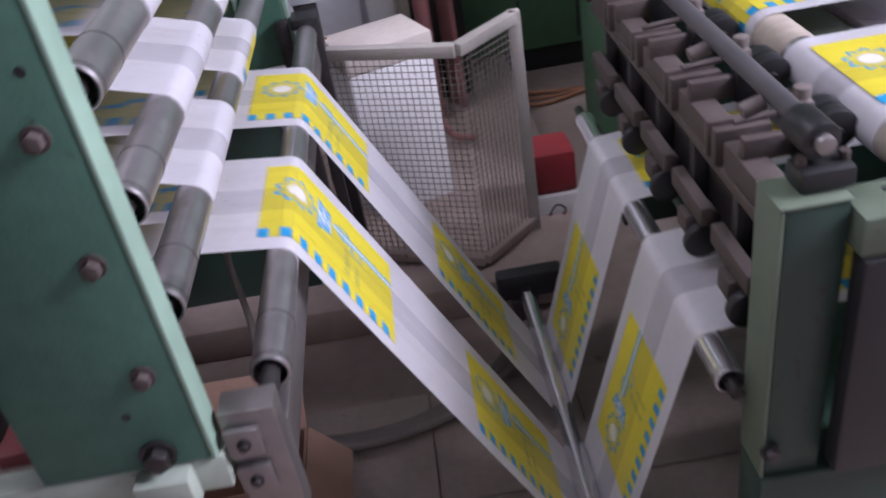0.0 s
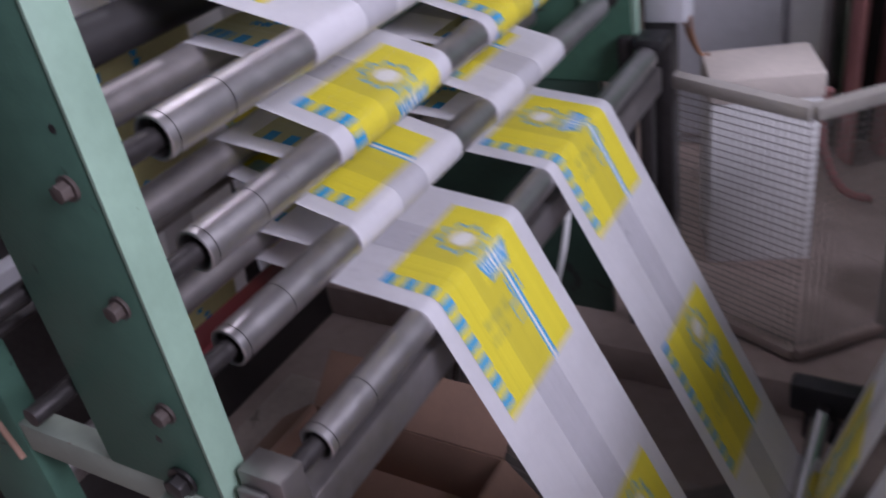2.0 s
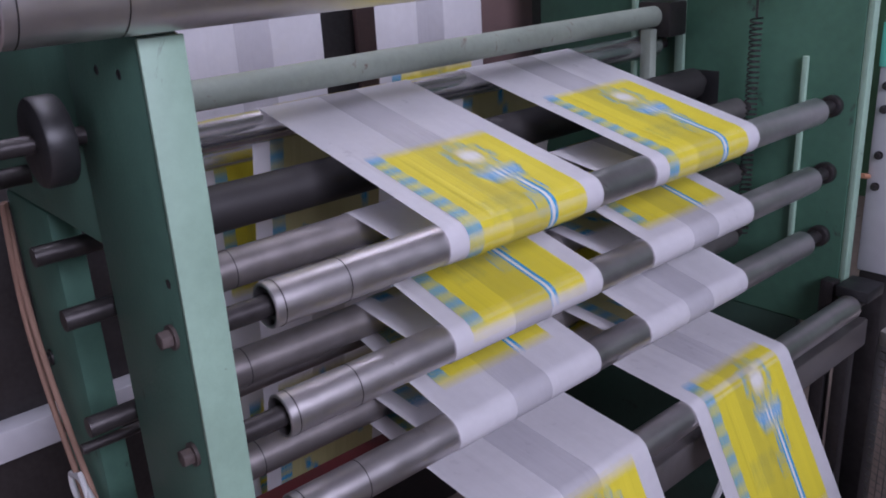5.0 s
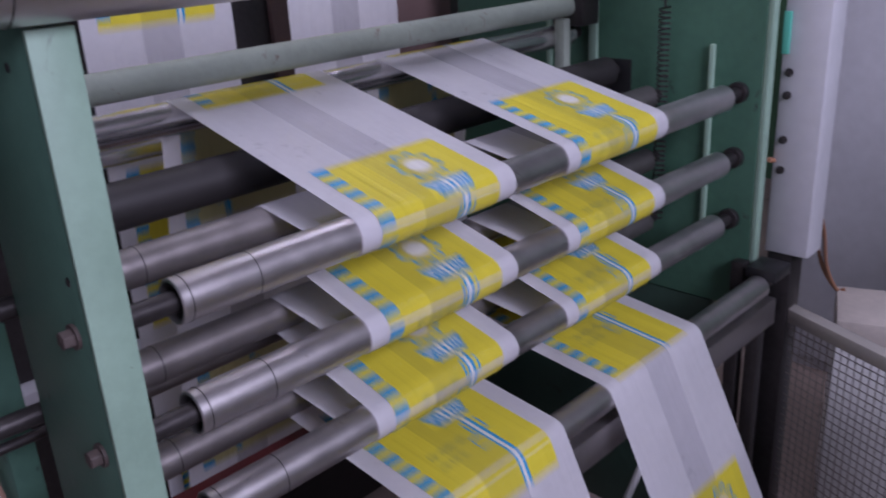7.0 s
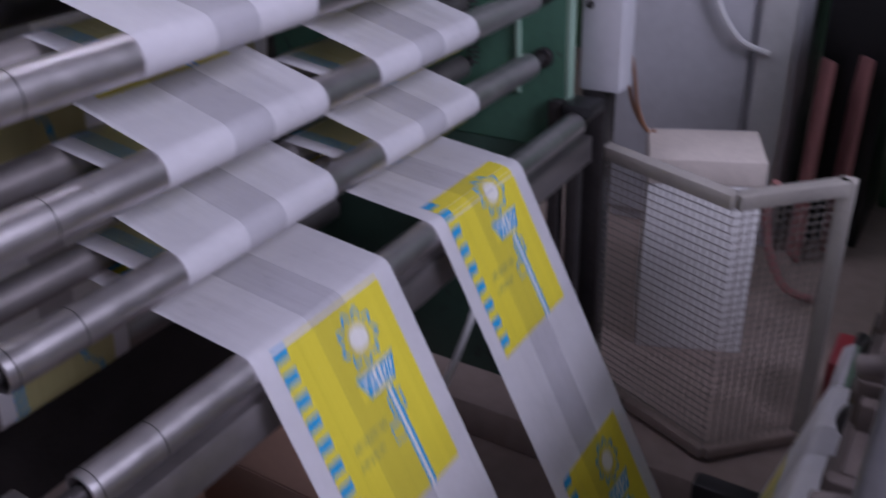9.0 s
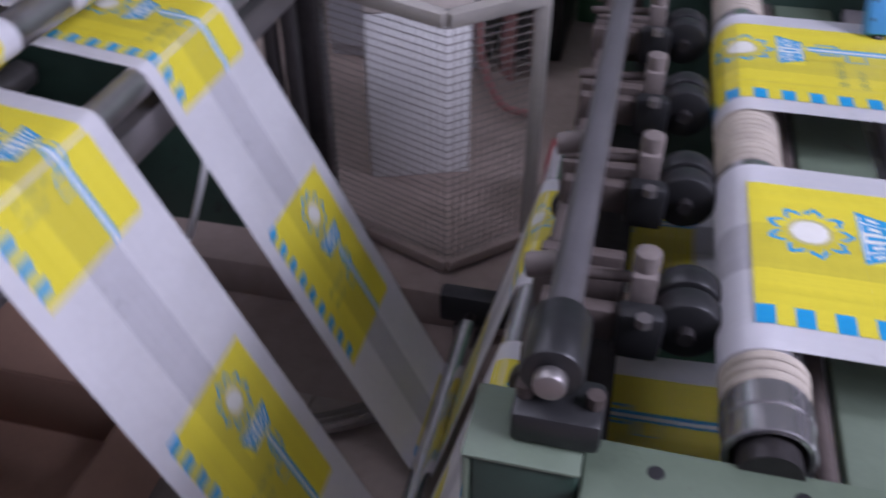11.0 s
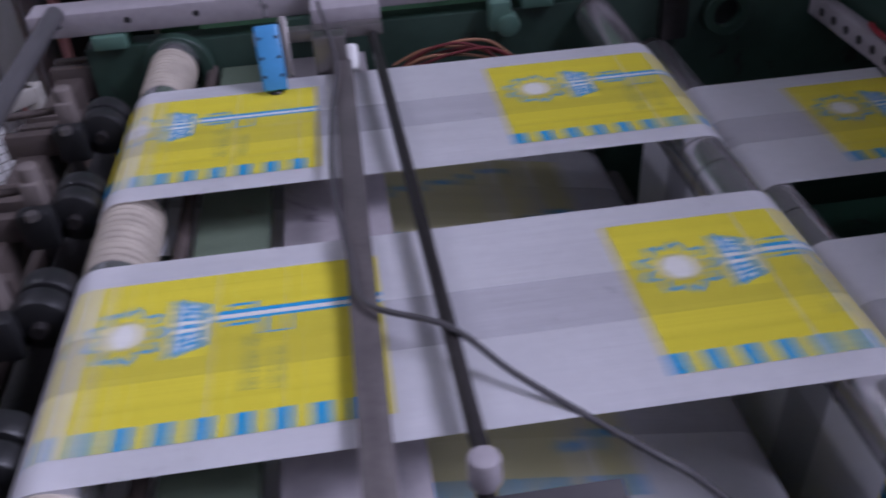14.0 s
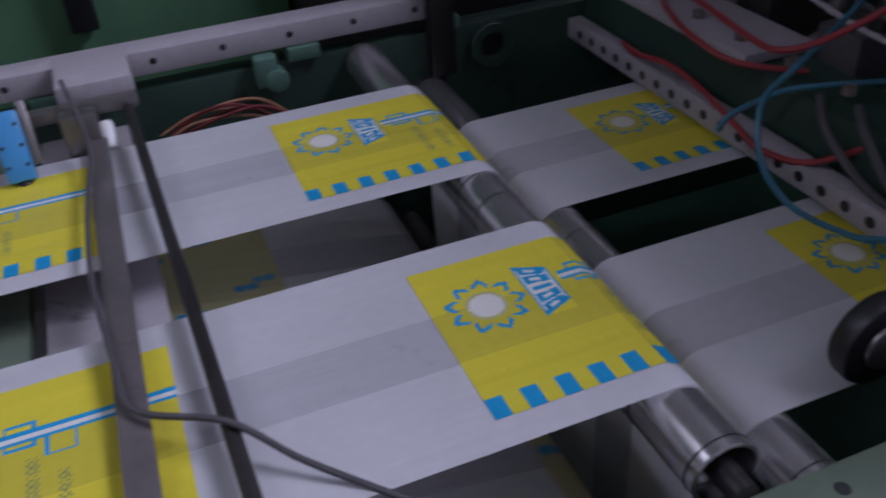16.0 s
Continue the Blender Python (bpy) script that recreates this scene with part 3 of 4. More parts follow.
    roller("nip_roller", "large black rubber nip roller above a steel one", -0.72, 1.345, 0.036, 0.83, 2.22, BLACK_ROLL)
    roller("guide_roller", "dark steel roller between the rear rollers", -0.70, 1.06, 0.018, 0.83, 2.22, STEEL_DULL, 0.008)
    roller("guide_roller", "bright steel top guide roller", -0.84, 1.428, 0.028, 0.82, 2.23, CHROME)
    roller("guide_roller", "small polished steel roller behind the film", -1.02, 1.345, 0.02, 0.82, 2.23, CHROME, 0.008)
    roller("guide_roller", "dull steel low guide roller", -1.075, 0.507, 0.04, 0.82, 2.23, STEEL_DULL)
    roller("guide_roller", "dull steel high guide roller", -1.16, 2.55, 0.05, 0.72, 2.27, STEEL_DULL)
    roller("guide_roller", "thick steel roller lying above the frame head", -0.36, 1.688, 0.046, 0.63, 2.2, STEEL, 0.012, 0.60, 2.27)
    beam = thing("cross_beam", "round worn green beam across the roller unit", "beam")
    bm = bmesh.new()
    rod(bm, (-0.80, 0.80, 1.502), (-0.80, 2.17, 1.502), 0.024, 32)
    part("tube", bm, GREEN_GREY, beam)
    bm = bmesh.new()
    box(bm, -0.845, -0.755, 2.17, 2.24, 1.455, 1.535, 0.006, None)
    part("bracket", bm, DARK_STEEL, beam)
    bm = bmesh.new()
    box(bm, -0.815, -0.785, 2.14, 2.165, 1.22, 1.475, 0.003)
    part("stay", bm, GREEN_GREY, beam)
    red = thing("cross_beam", "dark red painted flat bar under the loops", "beam")
    bm = bmesh.new()
    box(bm, -0.655, -0.60, 0.80, 2.26, 0.862, 0.885, 0.003)
    part("bar", bm, RED_DARK, red)
    stand = thing("roller_stand", "grey steel channel carrying the lowest loop roller", "stand")
    bm = bmesh.new()
    box(bm, -0.33, -0.286, 0.826, 2.30, 0.772, 0.838, 0.004)
    part("channel", bm, STEEL_DULL, stand)
    bm = bmesh.new()
    box(bm, -0.358, -0.285, 0.780, 0.825, 0.70, 0.908, 0.004)
    part("end_block", bm, STEEL_DULL, stand)
    for z in (0.862, 0.797):
        bm = bmesh.new()
        box(bm, -0.356, -0.310, 0.768, 0.7795, z - 0.024, z + 0.024, 0.004)
        part("pad", bm, STEEL_DULL, stand)
        bm = bmesh.new()
        hexbolt(bm, (-0.333, 0.768, z), 0.007, 0.008)
        part("bolt", bm, DARK_STEEL, stand)
    for x in (-0.36, -0.31):
        bm = bmesh.new()
        box(bm, x - 0.016, x + 0.016, 2.235, 2.267, FLOOR, 0.93 if x < -0.33 else 0.774, 0.003)
        part("leg", bm, DARK_STEEL, stand)
    bm = bmesh.new()
    box(bm, -0.335, -0.262, 2.222, 2.305, 0.905, 0.932, 0.004)
    part("cap", bm, BLACK, stand)
    bm = bmesh.new()
    box(bm, -0.352, -0.30, 0.785, 0.82, FLOOR, 0.699, 0.004)
    part("leg", bm, STEEL_DULL, stand)
    # wiring that hangs beside the frame
    hose("cable", [(-0.985, 0.752, 1.36), (-0.975, 0.748, 1.20), (-0.93, 0.745, 1.08), (-0.875, 0.745, 0.97), (-0.83, 0.748, 0.87), (-0.80, 0.745, 0.80)], 0.005, CARD, None, "brown twisted cable hanging by the frame", "cable")
    hose("cable", [(-0.975, 0.746, 1.36), (-0.985, 0.742, 1.18), (-0.95, 0.742, 1.03), (-0.88, 0.74, 0.90), (-0.86, 0.74, 0.80)], 0.005, CARD, None, "brown twisted cable hanging by the frame", "cable")
    hose("cable", [(-0.86, 0.738, 0.93), (-0.83, 0.735, 0.90), (-0.84, 0.735, 0.86), (-0.90, 0.735, 0.87), (-0.91, 0.737, 0.905), (-0.86, 0.738, 0.915), (-0.80, 0.738, 0.89)], 0.005, HOSE, None, "pale cable tied in a loose bow", "cable")
    back = thing("unwind_machine", "dark machine housing behind the roller unit", "machine")
    bm = bmesh.new()
    box(bm, -2.1, -1.42, 0.7, 2.5, FLOOR, 1.55, 0.01)
    part("housing", bm, DARK_STEEL, back)
    bm = bmesh.new()
    box(bm, -1.42, -1.40, 1.75, 2.4, 1.0, 1.75, 0.004)
    part("board", bm, BROWN, back, "dark brown board")
    bm = bmesh.new()
    box(bm, -1.42, -1.36, 0.7, 2.5, 0.72, 0.79, 0.004)
    part("ledge", bm, GREY_CAB, back)


def nip_arm(x, y, z):
    """One spring arm with its black pressure wheels on the shaft."""
    arm = thing("pressure_arm", "black pressure wheel on a rusty spring arm", "press wheel", "pressure arms")
    arm.location = (x, y, z)
    for dy in (-0.012, 0.026):
        bm = bmesh.new()
        rod(bm, (0.048, dy - 0.016, -0.045), (0.048, dy + 0.016, -0.045), 0.036, 28, rim=0.005)
        part("wheel", bm, BLACK, arm)
    bm = bmesh.new()
    rod(bm, (0.048, -0.04, -0.045), (0.048, 0.055, -0.045), 0.009, 12)
    part("pin", bm, DARK_STEEL, arm)
    bm = bmesh.new()
    rod(bm, (0.0, 0.0, -0.03), (0.0, 0.0, 0.03), 0.014, 18, rim=0.004)
    box(bm, -0.013, 0.013, -0.02, 0.012, -0.035, 0.01, 0.003)
    part("cap", bm, RUST_PALE, arm)
    bm = bmesh.new()
    box(bm, -0.022, 0.026, -0.045, -0.016, -0.08, -0.02, 0.008)
    part("lug", bm, BLACK, arm)
    bm = bmesh.new()
    rod(bm, (0.004, -0.05, -0.024), (0.004, -0.05, -0.014), 0.009, 6)
    part("nut", bm, STEEL_DULL, arm)
    bm = bmesh.new()
    rod(bm, (-0.105, 0.0, -0.012), (-0.01, 0.0, -0.006), 0.006, 12)
    part("spring_rod", bm, RUST, arm)
    bm = bmesh.new()
    box(bm, -0.10, -0.02, -0.032, -0.012, -0.07, -0.03, 0.003)
    part("lever", bm, RUST, arm)
    return arm


def feed_unit():
    roller("guide_roller", "chrome low turning roller of the dancer", 0.185, 0.055, 0.024, 0.95, 2.02, CHROME, 0.012, 0.86, 2.1)
    dan = thing("roller_stand", "low black bracket of the dancer roller on the floor", "stand")
    bm = bmesh.new()
    box(bm, 0.10, 0.30, 2.06, 2.115, 0.02, 0.11, 0.012)
    part("bracket", bm, BLACK, dan)
    bm = bmesh.new()
    box(bm, 0.14, 0.22, 2.055, 2.12, FLOOR, 0.018, 0.004)
    part("foot", bm, DARK_STEEL, dan)
    bm = bmesh.new()
    box(bm, 0.16, 0.21, 0.84, 0.88, FLOOR, 0.09, 0.004)
    part("foot", bm, DARK_STEEL, dan)
    roller("guide_roller", "chrome guide roller below the feed unit", 0.385, 0.600, 0.026, 0.99, 2.02, CHROME, 0.012, 0.96, 2.09)
    roller("guide_roller", "steel return roller under the table", 1.362, 0.765, 0.034, 1.05, 2.06, STEEL_DULL, 0.012, 1.03, 2.08)
    roller("guide_roller", "small steel roller between the table rollers", 1.4945, 0.60, 0.0184, 1.04, 2.06, STEEL_DULL, 0.008, 1.03, 2.08)
    lab = "chrome table roller with scribed rings"
    for x, z in ((1.437, 0.962), (1.562, 0.868)):
        table_roller = roller("guide_roller", lab, x, z, 0.036, 0.99, 2.06, CHROME, 0.014, 0.962, 2.085)
        for yy in (1.47, 1.53):
            bm = bmesh.new()
            pipe(bm, (x, yy, z), (x, yy + 0.0012, z), 0.0364, 0.003)
            part("ring", bm, DARK_STEEL, table_roller)
    feed = thing("feed_roller", "taped feed roller with steel end collars", "roller")
    bm = bmesh.new()
    pipe(bm, (0.660, 0.985, 0.957), (0.660, 2.07, 0.957), 0.0385, 0.006)
    part("core", bm, CHROME, feed)
    for ya, yb in ((1.035, 1.08), (1.41, 1.565), (1.885, 2.03)):
        n = max(1, int((yb - ya) / 0.012))
        for k in range(n):
            bm = bmesh.new()
            pipe(bm, (0.660, ya + k * 0.012 + 0.001, 0.957), (0.660, ya + k * 0.012 + 0.0112, 0.957), 0.0406 + 0.0005 * (k % 3), 0.004, 32)
            part("tape_turn", bm, ROPE, feed)
    for ya, yb, r in ((1.006, 1.030, 0.0412), (0.975, 1.0055, 0.0400)):
        bm = bmesh.new()
        pipe(bm, (0.660, ya, 0.957), (0.660, yb, 0.957), r, 0.006)
        part("collar", bm, CHROME, feed)
    bm = bmesh.new()
    rod(bm, (0.660, 0.955, 0.957), (0.660, 2.12, 0.957), 0.028, 24)
    part("axle", bm, DARK_STEEL, feed)

    near = thing("bag_machine", "pale green side frame of the bag table", "machine")
    bm = bmesh.new()
    box(bm, 0.505, 2.9, 0.872, 0.962, 0.90, 0.962, 0.004)
    part("rail", bm, GREEN_OLIVE, near)
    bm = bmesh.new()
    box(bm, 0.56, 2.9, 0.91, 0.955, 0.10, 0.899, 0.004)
    part("web_plate", bm, GREEN_SHADE, near)
    # Post split by light: front darkened for shade, edge and cap plates lighter.
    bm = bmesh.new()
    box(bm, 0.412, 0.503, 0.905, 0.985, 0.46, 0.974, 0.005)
    part("post", bm, GREEN_SHADE, near, "green post darkened for the shade on its front")
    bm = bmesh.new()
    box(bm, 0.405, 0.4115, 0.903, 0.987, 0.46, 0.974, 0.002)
    part("lit_edge_plate", bm, GREEN_OLIVE, near)
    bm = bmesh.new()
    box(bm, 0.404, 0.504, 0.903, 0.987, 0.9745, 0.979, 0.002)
    part("lit_cap_plate", bm, GREEN_OLIVE, near)
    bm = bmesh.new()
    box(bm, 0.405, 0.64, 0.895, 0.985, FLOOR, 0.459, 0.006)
    part("foot", bm, GREEN_SHADE, near)
    bm = bmesh.new()
    box(bm, 0.508, 0.74, 0.865, 0.905, 0.48, 0.898, 0.01)
    part("cover", bm, BLACK, near)
    for k in range(9):
        x = 0.566 + k * 0.119
        bm = bmesh.new()
        pipe(bm, (x, 0.935, 0.9626), (x, 0.935, 0.94), 0.0085, 0.002, 18)
        rod(bm, (x, 0.935, 0.9623), (x, 0.935, 0.95), 0.0066, 14)
        part("hole", bm, BLACK, near)
    for x, z in ((0.475, 0.83), (0.475, 0.775), (0.45, 0.70), (0.452, 0.685), (0.454, 0.67), (0.47, 0.60)):
        bm = bmesh.new()
        rod(bm, (x, 0.9044, z), (x, 0.92, z), 0.007 if z > 0.72 else 0.004, 14)
        part("hole", bm, BLACK, near)
    bm = bmesh.new()
    hexbolt(bm, (0.418, 0.905, 0.52), 0.012, 0.02)
    part("bolt", bm, DARK_STEEL, near)
    far = thing("bag_machine", "dark green far side frame of the bag table", "machine")
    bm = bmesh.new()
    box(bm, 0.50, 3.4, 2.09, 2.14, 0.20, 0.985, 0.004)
    part("plate", bm, GREEN_SHADE, far)
    bm = bmesh.new()
    box(bm, 0.42, 1.62, 2.085, 2.15, 1.012, 1.055, 0.003)
    part("top_beam", bm, GREY_BOARD, far, "scuffed grey top beam")
    for k in range(10):
        bm = bmesh.new()
        rod(bm, (0.47 + k * 0.12, 2.0845, 1.035), (0.47 + k * 0.12, 2.10, 1.035), 0.006, 12)
        part("hole", bm, BLACK, far)
    for x in (0.52, 0.86, 1.30, 1.575):
        bm = bmesh.new()
        box(bm, x, x + 0.06, 2.075, 2.13, 0.9855, 1.011, 0.003)
        part("spacer", bm, GREEN_MID, far)
    bm = bmesh.new()
    box(bm, 1.57, 1.62, 2.06, 2.12, 0.9, 1.5, 0.004)
    part("upright", bm, DARK_STEEL, far)
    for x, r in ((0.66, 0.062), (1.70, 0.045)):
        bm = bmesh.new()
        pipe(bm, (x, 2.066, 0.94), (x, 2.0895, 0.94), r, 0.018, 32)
        part("boss", bm, GREEN_SHADE, far)
    bm = bmesh.new()
    rod(bm, (1.70, 2.084, 0.94), (1.70, 2.089, 0.94), 0.03, 24)
    part("bore", bm, BLACK, far)
    for x, z in ((1.437, 0.962), (1.562, 0.868)):
        bm = bmesh.new()
        rod(bm, (x, 2.06, z), (x, 2.0895, z), 0.03, 24, rim=0.004)
        part("bearing", bm, STEEL_DULL, far)
    bm = bmesh.new()
    rod(bm, (1.27, 2.05, 0.965), (1.27, 2.0895, 0.965), 0.022, 20, rim=0.005)
    box(bm, 1.235, 1.275, 2.055, 2.089, 0.955, 1.01, 0.004)
    part("latch", bm, GREEN_MID, far)
    bundle = [(1.05, 2.05, 0.90), (1.10, 2.05, 0.93), (1.16, 2.045, 0.945), (1.22, 2.05, 0.935), (1.27, 2.05, 0.90)]
    for k in range(6):
        hose("wire", [(x + 0.01 * math.sin(k * 2.1 + i), y - 0.006 * k, z + 0.012 * math.cos(k * 1.7 + i)) for i, (x, y, z) in enumerate(bundle)], 0.003, RED_DARK if k % 2 else COPPER, None, "reddish brown wire bundled behind the film", "wire")

    # rusty pressure beam with its shaft and arms
    beam = thing("pressure_beam", "rusty steel beam with spacer blocks over the feed roller", "beam")
    bm = bmesh.new()
    box(bm, 0.432, 0.478, 1.03, 2.09, 0.865, 0.885, 0.003)
    part("rail", bm, RUST, beam)
    for k in range(5):
        y = 1.045 + k * 0.2255
        bm = bmesh.new()
        box(bm, 0.435, 0.482, y, y + 0.145, 0.8855, 0.935, 0.004)
        part("block", bm, RUST, beam)
        bm = bmesh.new()
        box(bm, 0.425, 0.52, y + 0.152, y + 0.172, 0.8855, 0.95, 0.003)
        part("clamp", bm, RUST, beam)
        bm = bmesh.new()
        box(bm, 0.425, 0.52, y + 0.188, y + 0.206, 0.8855, 0.95, 0.003)
        part("clamp", bm, RUST, beam)
    low = thing("pressure_beam", "dark rusty lower beam with short levers", "beam")
    bm = bmesh.new()
    box(bm, 0.47, 0.53, 1.03, 2.09, 0.70, 0.80, 0.004)
    part("rail", bm, DARK_STEEL, low)
    for k in range(5):
        y = 1.07 + k * 0.21
        bm = bmesh.new()
        box(bm, 0.405, 0.469, y, y + 0.05, 0.70, 0.74, 0.005)
        part("lever", bm, RUST, low)
        bm = bmesh.new()
        box(bm, 0.415, 0.44, y - 0.05, y + 0.115, 0.745, 0.785, 0.005)
        part("block", bm, RUST, low)
        bm = bmesh.new()
        rod(bm, (0.43, y - 0.03, 0.70), (0.43, y - 0.012, 0.70), 0.035, 20, rim=0.004)
        part("disc", bm, BLACK, low)
        bm = bmesh.new()
        box(bm, 0.44, 0.47, y + 0.06, y + 0.085, 0.66, 0.86, 0.004)
        part("strut", bm, DARK_STEEL, low)
    arms = nip_arm(0.540, 1.150, 1.0)
    for y in (1.380, 1.602, 1.838):
        copy_thing(arms, Matrix.Translation((0.540 - 0.022 * (y - 1.15), y, 1.0)))
    shaft = thing("lifting_shaft", "dark steel lifting shaft in bearing blocks", "shaft")
    bm = bmesh.new()
    rod(bm, (0.470, 0.955, 1.055), (0.470, 2.09, 1.055), 0.0155, 20)
    part("bar", bm, DARK_PAINT, shaft)
    bm = bmesh.new()
    rod(bm, (0.470, 0.940, 1.05), (0.470, 1.01, 1.05), 0.027, 24, rim=0.004)
    part("boss", bm, BLACK, shaft)
    bm = bmesh.new()
    rod(bm, (0.470, 0.925, 1.05), (0.470, 0.94, 1.05), 0.014, 18, rim=0.003)
    part("nut", bm, STEEL_DULL, shaft)
    bm = bmesh.new()
    box(bm, 0.44, 0.517, 0.925, 0.98, 0.979, 1.014, 0.007)
    part("bearing_block", bm, BLACK, shaft)
    for x in (0.449, 0.508):
        bm = bmesh.new()
        rod(bm, (x, 0.95, 1.0145), (x, 0.95, 1.027), 0.008, 8)
        part("bolt", bm, RUST, shaft)
    for y in (1.10, 1.33, 1.80):
        bm = bmesh.new()
        rod(bm, (0.425, y, 1.03), (0.46, y, 1.04), 0.013, 14, rim=0.003)
        part("thumb_nut", bm, RUST_PALE, shaft)

    # table under the film
    for x0, x1, z, mat, lab in ((0.735, 0.835, 0.928, GREEN_OLIVE, "pale green cross plate under the film"), (0.855, 1.00, 0.932, GREY_BOARD, "scuffed grey board under the film")):
        t = thing("cross_plate", lab, "plate")
        bm = bmesh.new()
        box(bm, x0, x1, 0.965, 2.085, z - 0.02, z, 0.003)
        part("plate", bm, mat, t)
    t = thing("cross_beam", "thin rusty tie rod under the film", "beam")
    bm = bmesh.new()
    rod(bm, (0.718, 0.965, 0.925), (0.718, 2.085, 0.925), 0.010, 14)
    part("rod", bm, RUST, t)
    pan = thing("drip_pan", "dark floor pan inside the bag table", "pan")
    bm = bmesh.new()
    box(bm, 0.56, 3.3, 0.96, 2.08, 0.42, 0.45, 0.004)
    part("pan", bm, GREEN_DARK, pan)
    # Plate added in the gap; the darkness there is put into its black.
    inner = thing("dark_gap_plate", "black plate for the dark gap below the table rollers", "plate")
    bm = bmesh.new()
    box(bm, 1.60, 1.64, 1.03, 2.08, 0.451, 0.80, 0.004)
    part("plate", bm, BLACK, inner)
    # sensor bar, rod and sensor
    sb = thing("sensor_bar", "flat worn grey steel sensor bar across the film", "bar")
    bm = bmesh.new()
    box(bm, -0.015, 0.015, -0.468, 0.468, 1.014, 1.019, 0.001, pose(0.9555, 1.434, 0, 0, 0, -0.5))
    part("flat", bm, BAR, sb)
    bm = bmesh.new()
    box(bm, 0.925, 1.16, 0.955, 1.01, 0.9625, 0.985, 0.003)
    part("foot", bm, DARK_PAINT, sb)
    bm = bmesh.new()
    box(bm, 0.93, 0.956, 0.965, 0.99, 0.9855, 1.0135, 0.002)
    part("upright", bm, DARK_PAINT, sb)
    bm = bmesh.new()
    box(bm, 0.915, 0.968, 1.855, 1.89, 0.985, 1.06, 0.004)
    part("clamp", bm, STEEL_DULL, sb)
    bm = bmesh.new()
    rod(bm, (0.975, 1.85, 1.0), (0.975, 1.885, 1.03), 0.011, 16, rim=0.004)
    part("grip", bm, WHITE_BOX, sb, "white plastic grip")
    bm = bmesh.new()
    box(bm, 0.82, 1.03, 1.905, 1.93, 1.035, 1.055, 0.002)
    part("cross_rod", bm, STEEL_DULL, sb)
    bm = bmesh.new()
    box(bm, 0.915, 1.03, 1.94, 2.08, 1.02, 1.075, 0.005)
    part("housing", bm, GREY_BOARD, sb)
    rd = thing("guide_rod", "round steel rod with end knobs above the film", "rod")
    bm = bmesh.new()
    rod(bm, (1.010, 2.03, 1.037), (1.040, 1.02, 1.020), 0.0082, 16)
    part("rod", bm, DARK_STEEL, rd)
    bm = bmesh.new()
    rod(bm, (1.010, 1.99, 1.037), (1.008, 2.06, 1.038), 0.016, 18, rim=0.004)
    part("knob", bm, GREY_CAB, rd)
    bm = bmesh.new()
    rod(bm, (1.040, 1.015, 0.995), (1.040, 1.017, 1.03), 0.0145, 24, rim=0.005)
    part("knob", bm, GREY_BOARD, rd)
    bm = bmesh.new()
    rod(bm, (1.040, 1.0, 0.955), (1.040, 1.012, 0.996), 0.009, 12)
    part("post", bm, DARK_STEEL, rd)
    sen = thing("print_sensor", "blue print mark sensor above the film", "sensor")
    turn = pose(0.850, 1.83, 1.045, -28, 0, 4)
    bm = bmesh.new()
    box(bm, -0.019, 0.019, -0.016, 0.016, -0.05, 0.05, 0.004, turn)
    part("body", bm, BLUE, sen)
    bm = bmesh.new()
    rod(bm, turn @ Vector((0, 0, -0.050)), turn @ Vector((0, 0, -0.064)), 0.012, 18, rim=0.002)
    part("lens", bm, DARK_STEEL, sen)
    for dz in (-0.028, 0.0, 0.03):
        for dx in (-0.013, 0.013):
            bm = bmesh.new()
            rod(bm, turn @ Vector((dx, -0.0165, dz)), turn @ Vector((dx, -0.014, dz)), 0.003, 8)
            part("screw", bm, BLACK, sen)
    bm = bmesh.new()
    box(bm, 0.02, 0.032, -0.012, 0.012, -0.03, 0.06, 0.002, turn)
    part("holder", bm, STEEL_DULL, sen)
    hose("cable", [(0.85, 1.86, 1.10), (0.84, 1.90, 1.15), (0.82, 1.98, 1.22), (0.80, 2.06, 1.34)], 0.003, CABLE, None, "thin dark sensor cable", "cable")
    hose("cable", [(0.93, 1.93, 1.09), (0.95, 1.80, 1.04), (0.937, 1.66, 1.025), (0.931, 1.49, 1.024), (0.944, 1.32, 1.025), (0.957, 1.235, 1.027), (1.033, 1.174, 1.036), (1.085, 1.122, 1.016), (1.14, 1.074, 1.0), (1.19, 1.034, 0.985), (1.226, 1.008, 0.972), (1.25, 0.97, 0.968), (1.26, 0.94, 0.967)], 0.0034, CABLE, None, "grey cable lying across the film", "cable")

    # sealing head over the outgoing film
    head = thing("sealing_head", "dark sealing head with a perforated bar above the film", "machine")
    bm = bmesh.new()
    box(bm, 1.875, 1.905, 1.03, 2.085, 0.992, 1.032, 0.002)
    part("perforated_bar", bm, GREY_BOARD, head)
    for k in range(22):
        bm = bmesh.new()
        rod(bm, (1.8744, 1.09 + k * 0.045, 1.012), (1.885, 1.09 + k * 0.045, 1.012), 0.0085, 12)
        part("hole", bm, BLACK, head)
    bm = bmesh.new()
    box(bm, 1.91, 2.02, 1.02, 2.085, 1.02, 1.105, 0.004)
    part("beam", bm, GREEN_SHADE, head)
    bm = bmesh.new()
    box(bm, 1.90, 2.03, 1.58, 2.085, 1.106, 1.125, 0.004)
    part("cap", bm, GREY_BOARD, head)
    for k in range(5):
        y = 1.10 + k * 0.2
        bm = bmesh.new()
        box(bm, 2.04, 2.22, y, y + 0.09, 1.0, 1.15 + 0.03 * (k % 2), 0.006)
        part("cylinder_block", bm, DARK_STEEL if k % 2 else DARK_PAINT, head)
        bm = bmesh.new()
        rod(bm, (2.03, y + 0.13, 1.08), (2.30, y + 0.15, 1.14), 0.014, 14, rim=0.003)
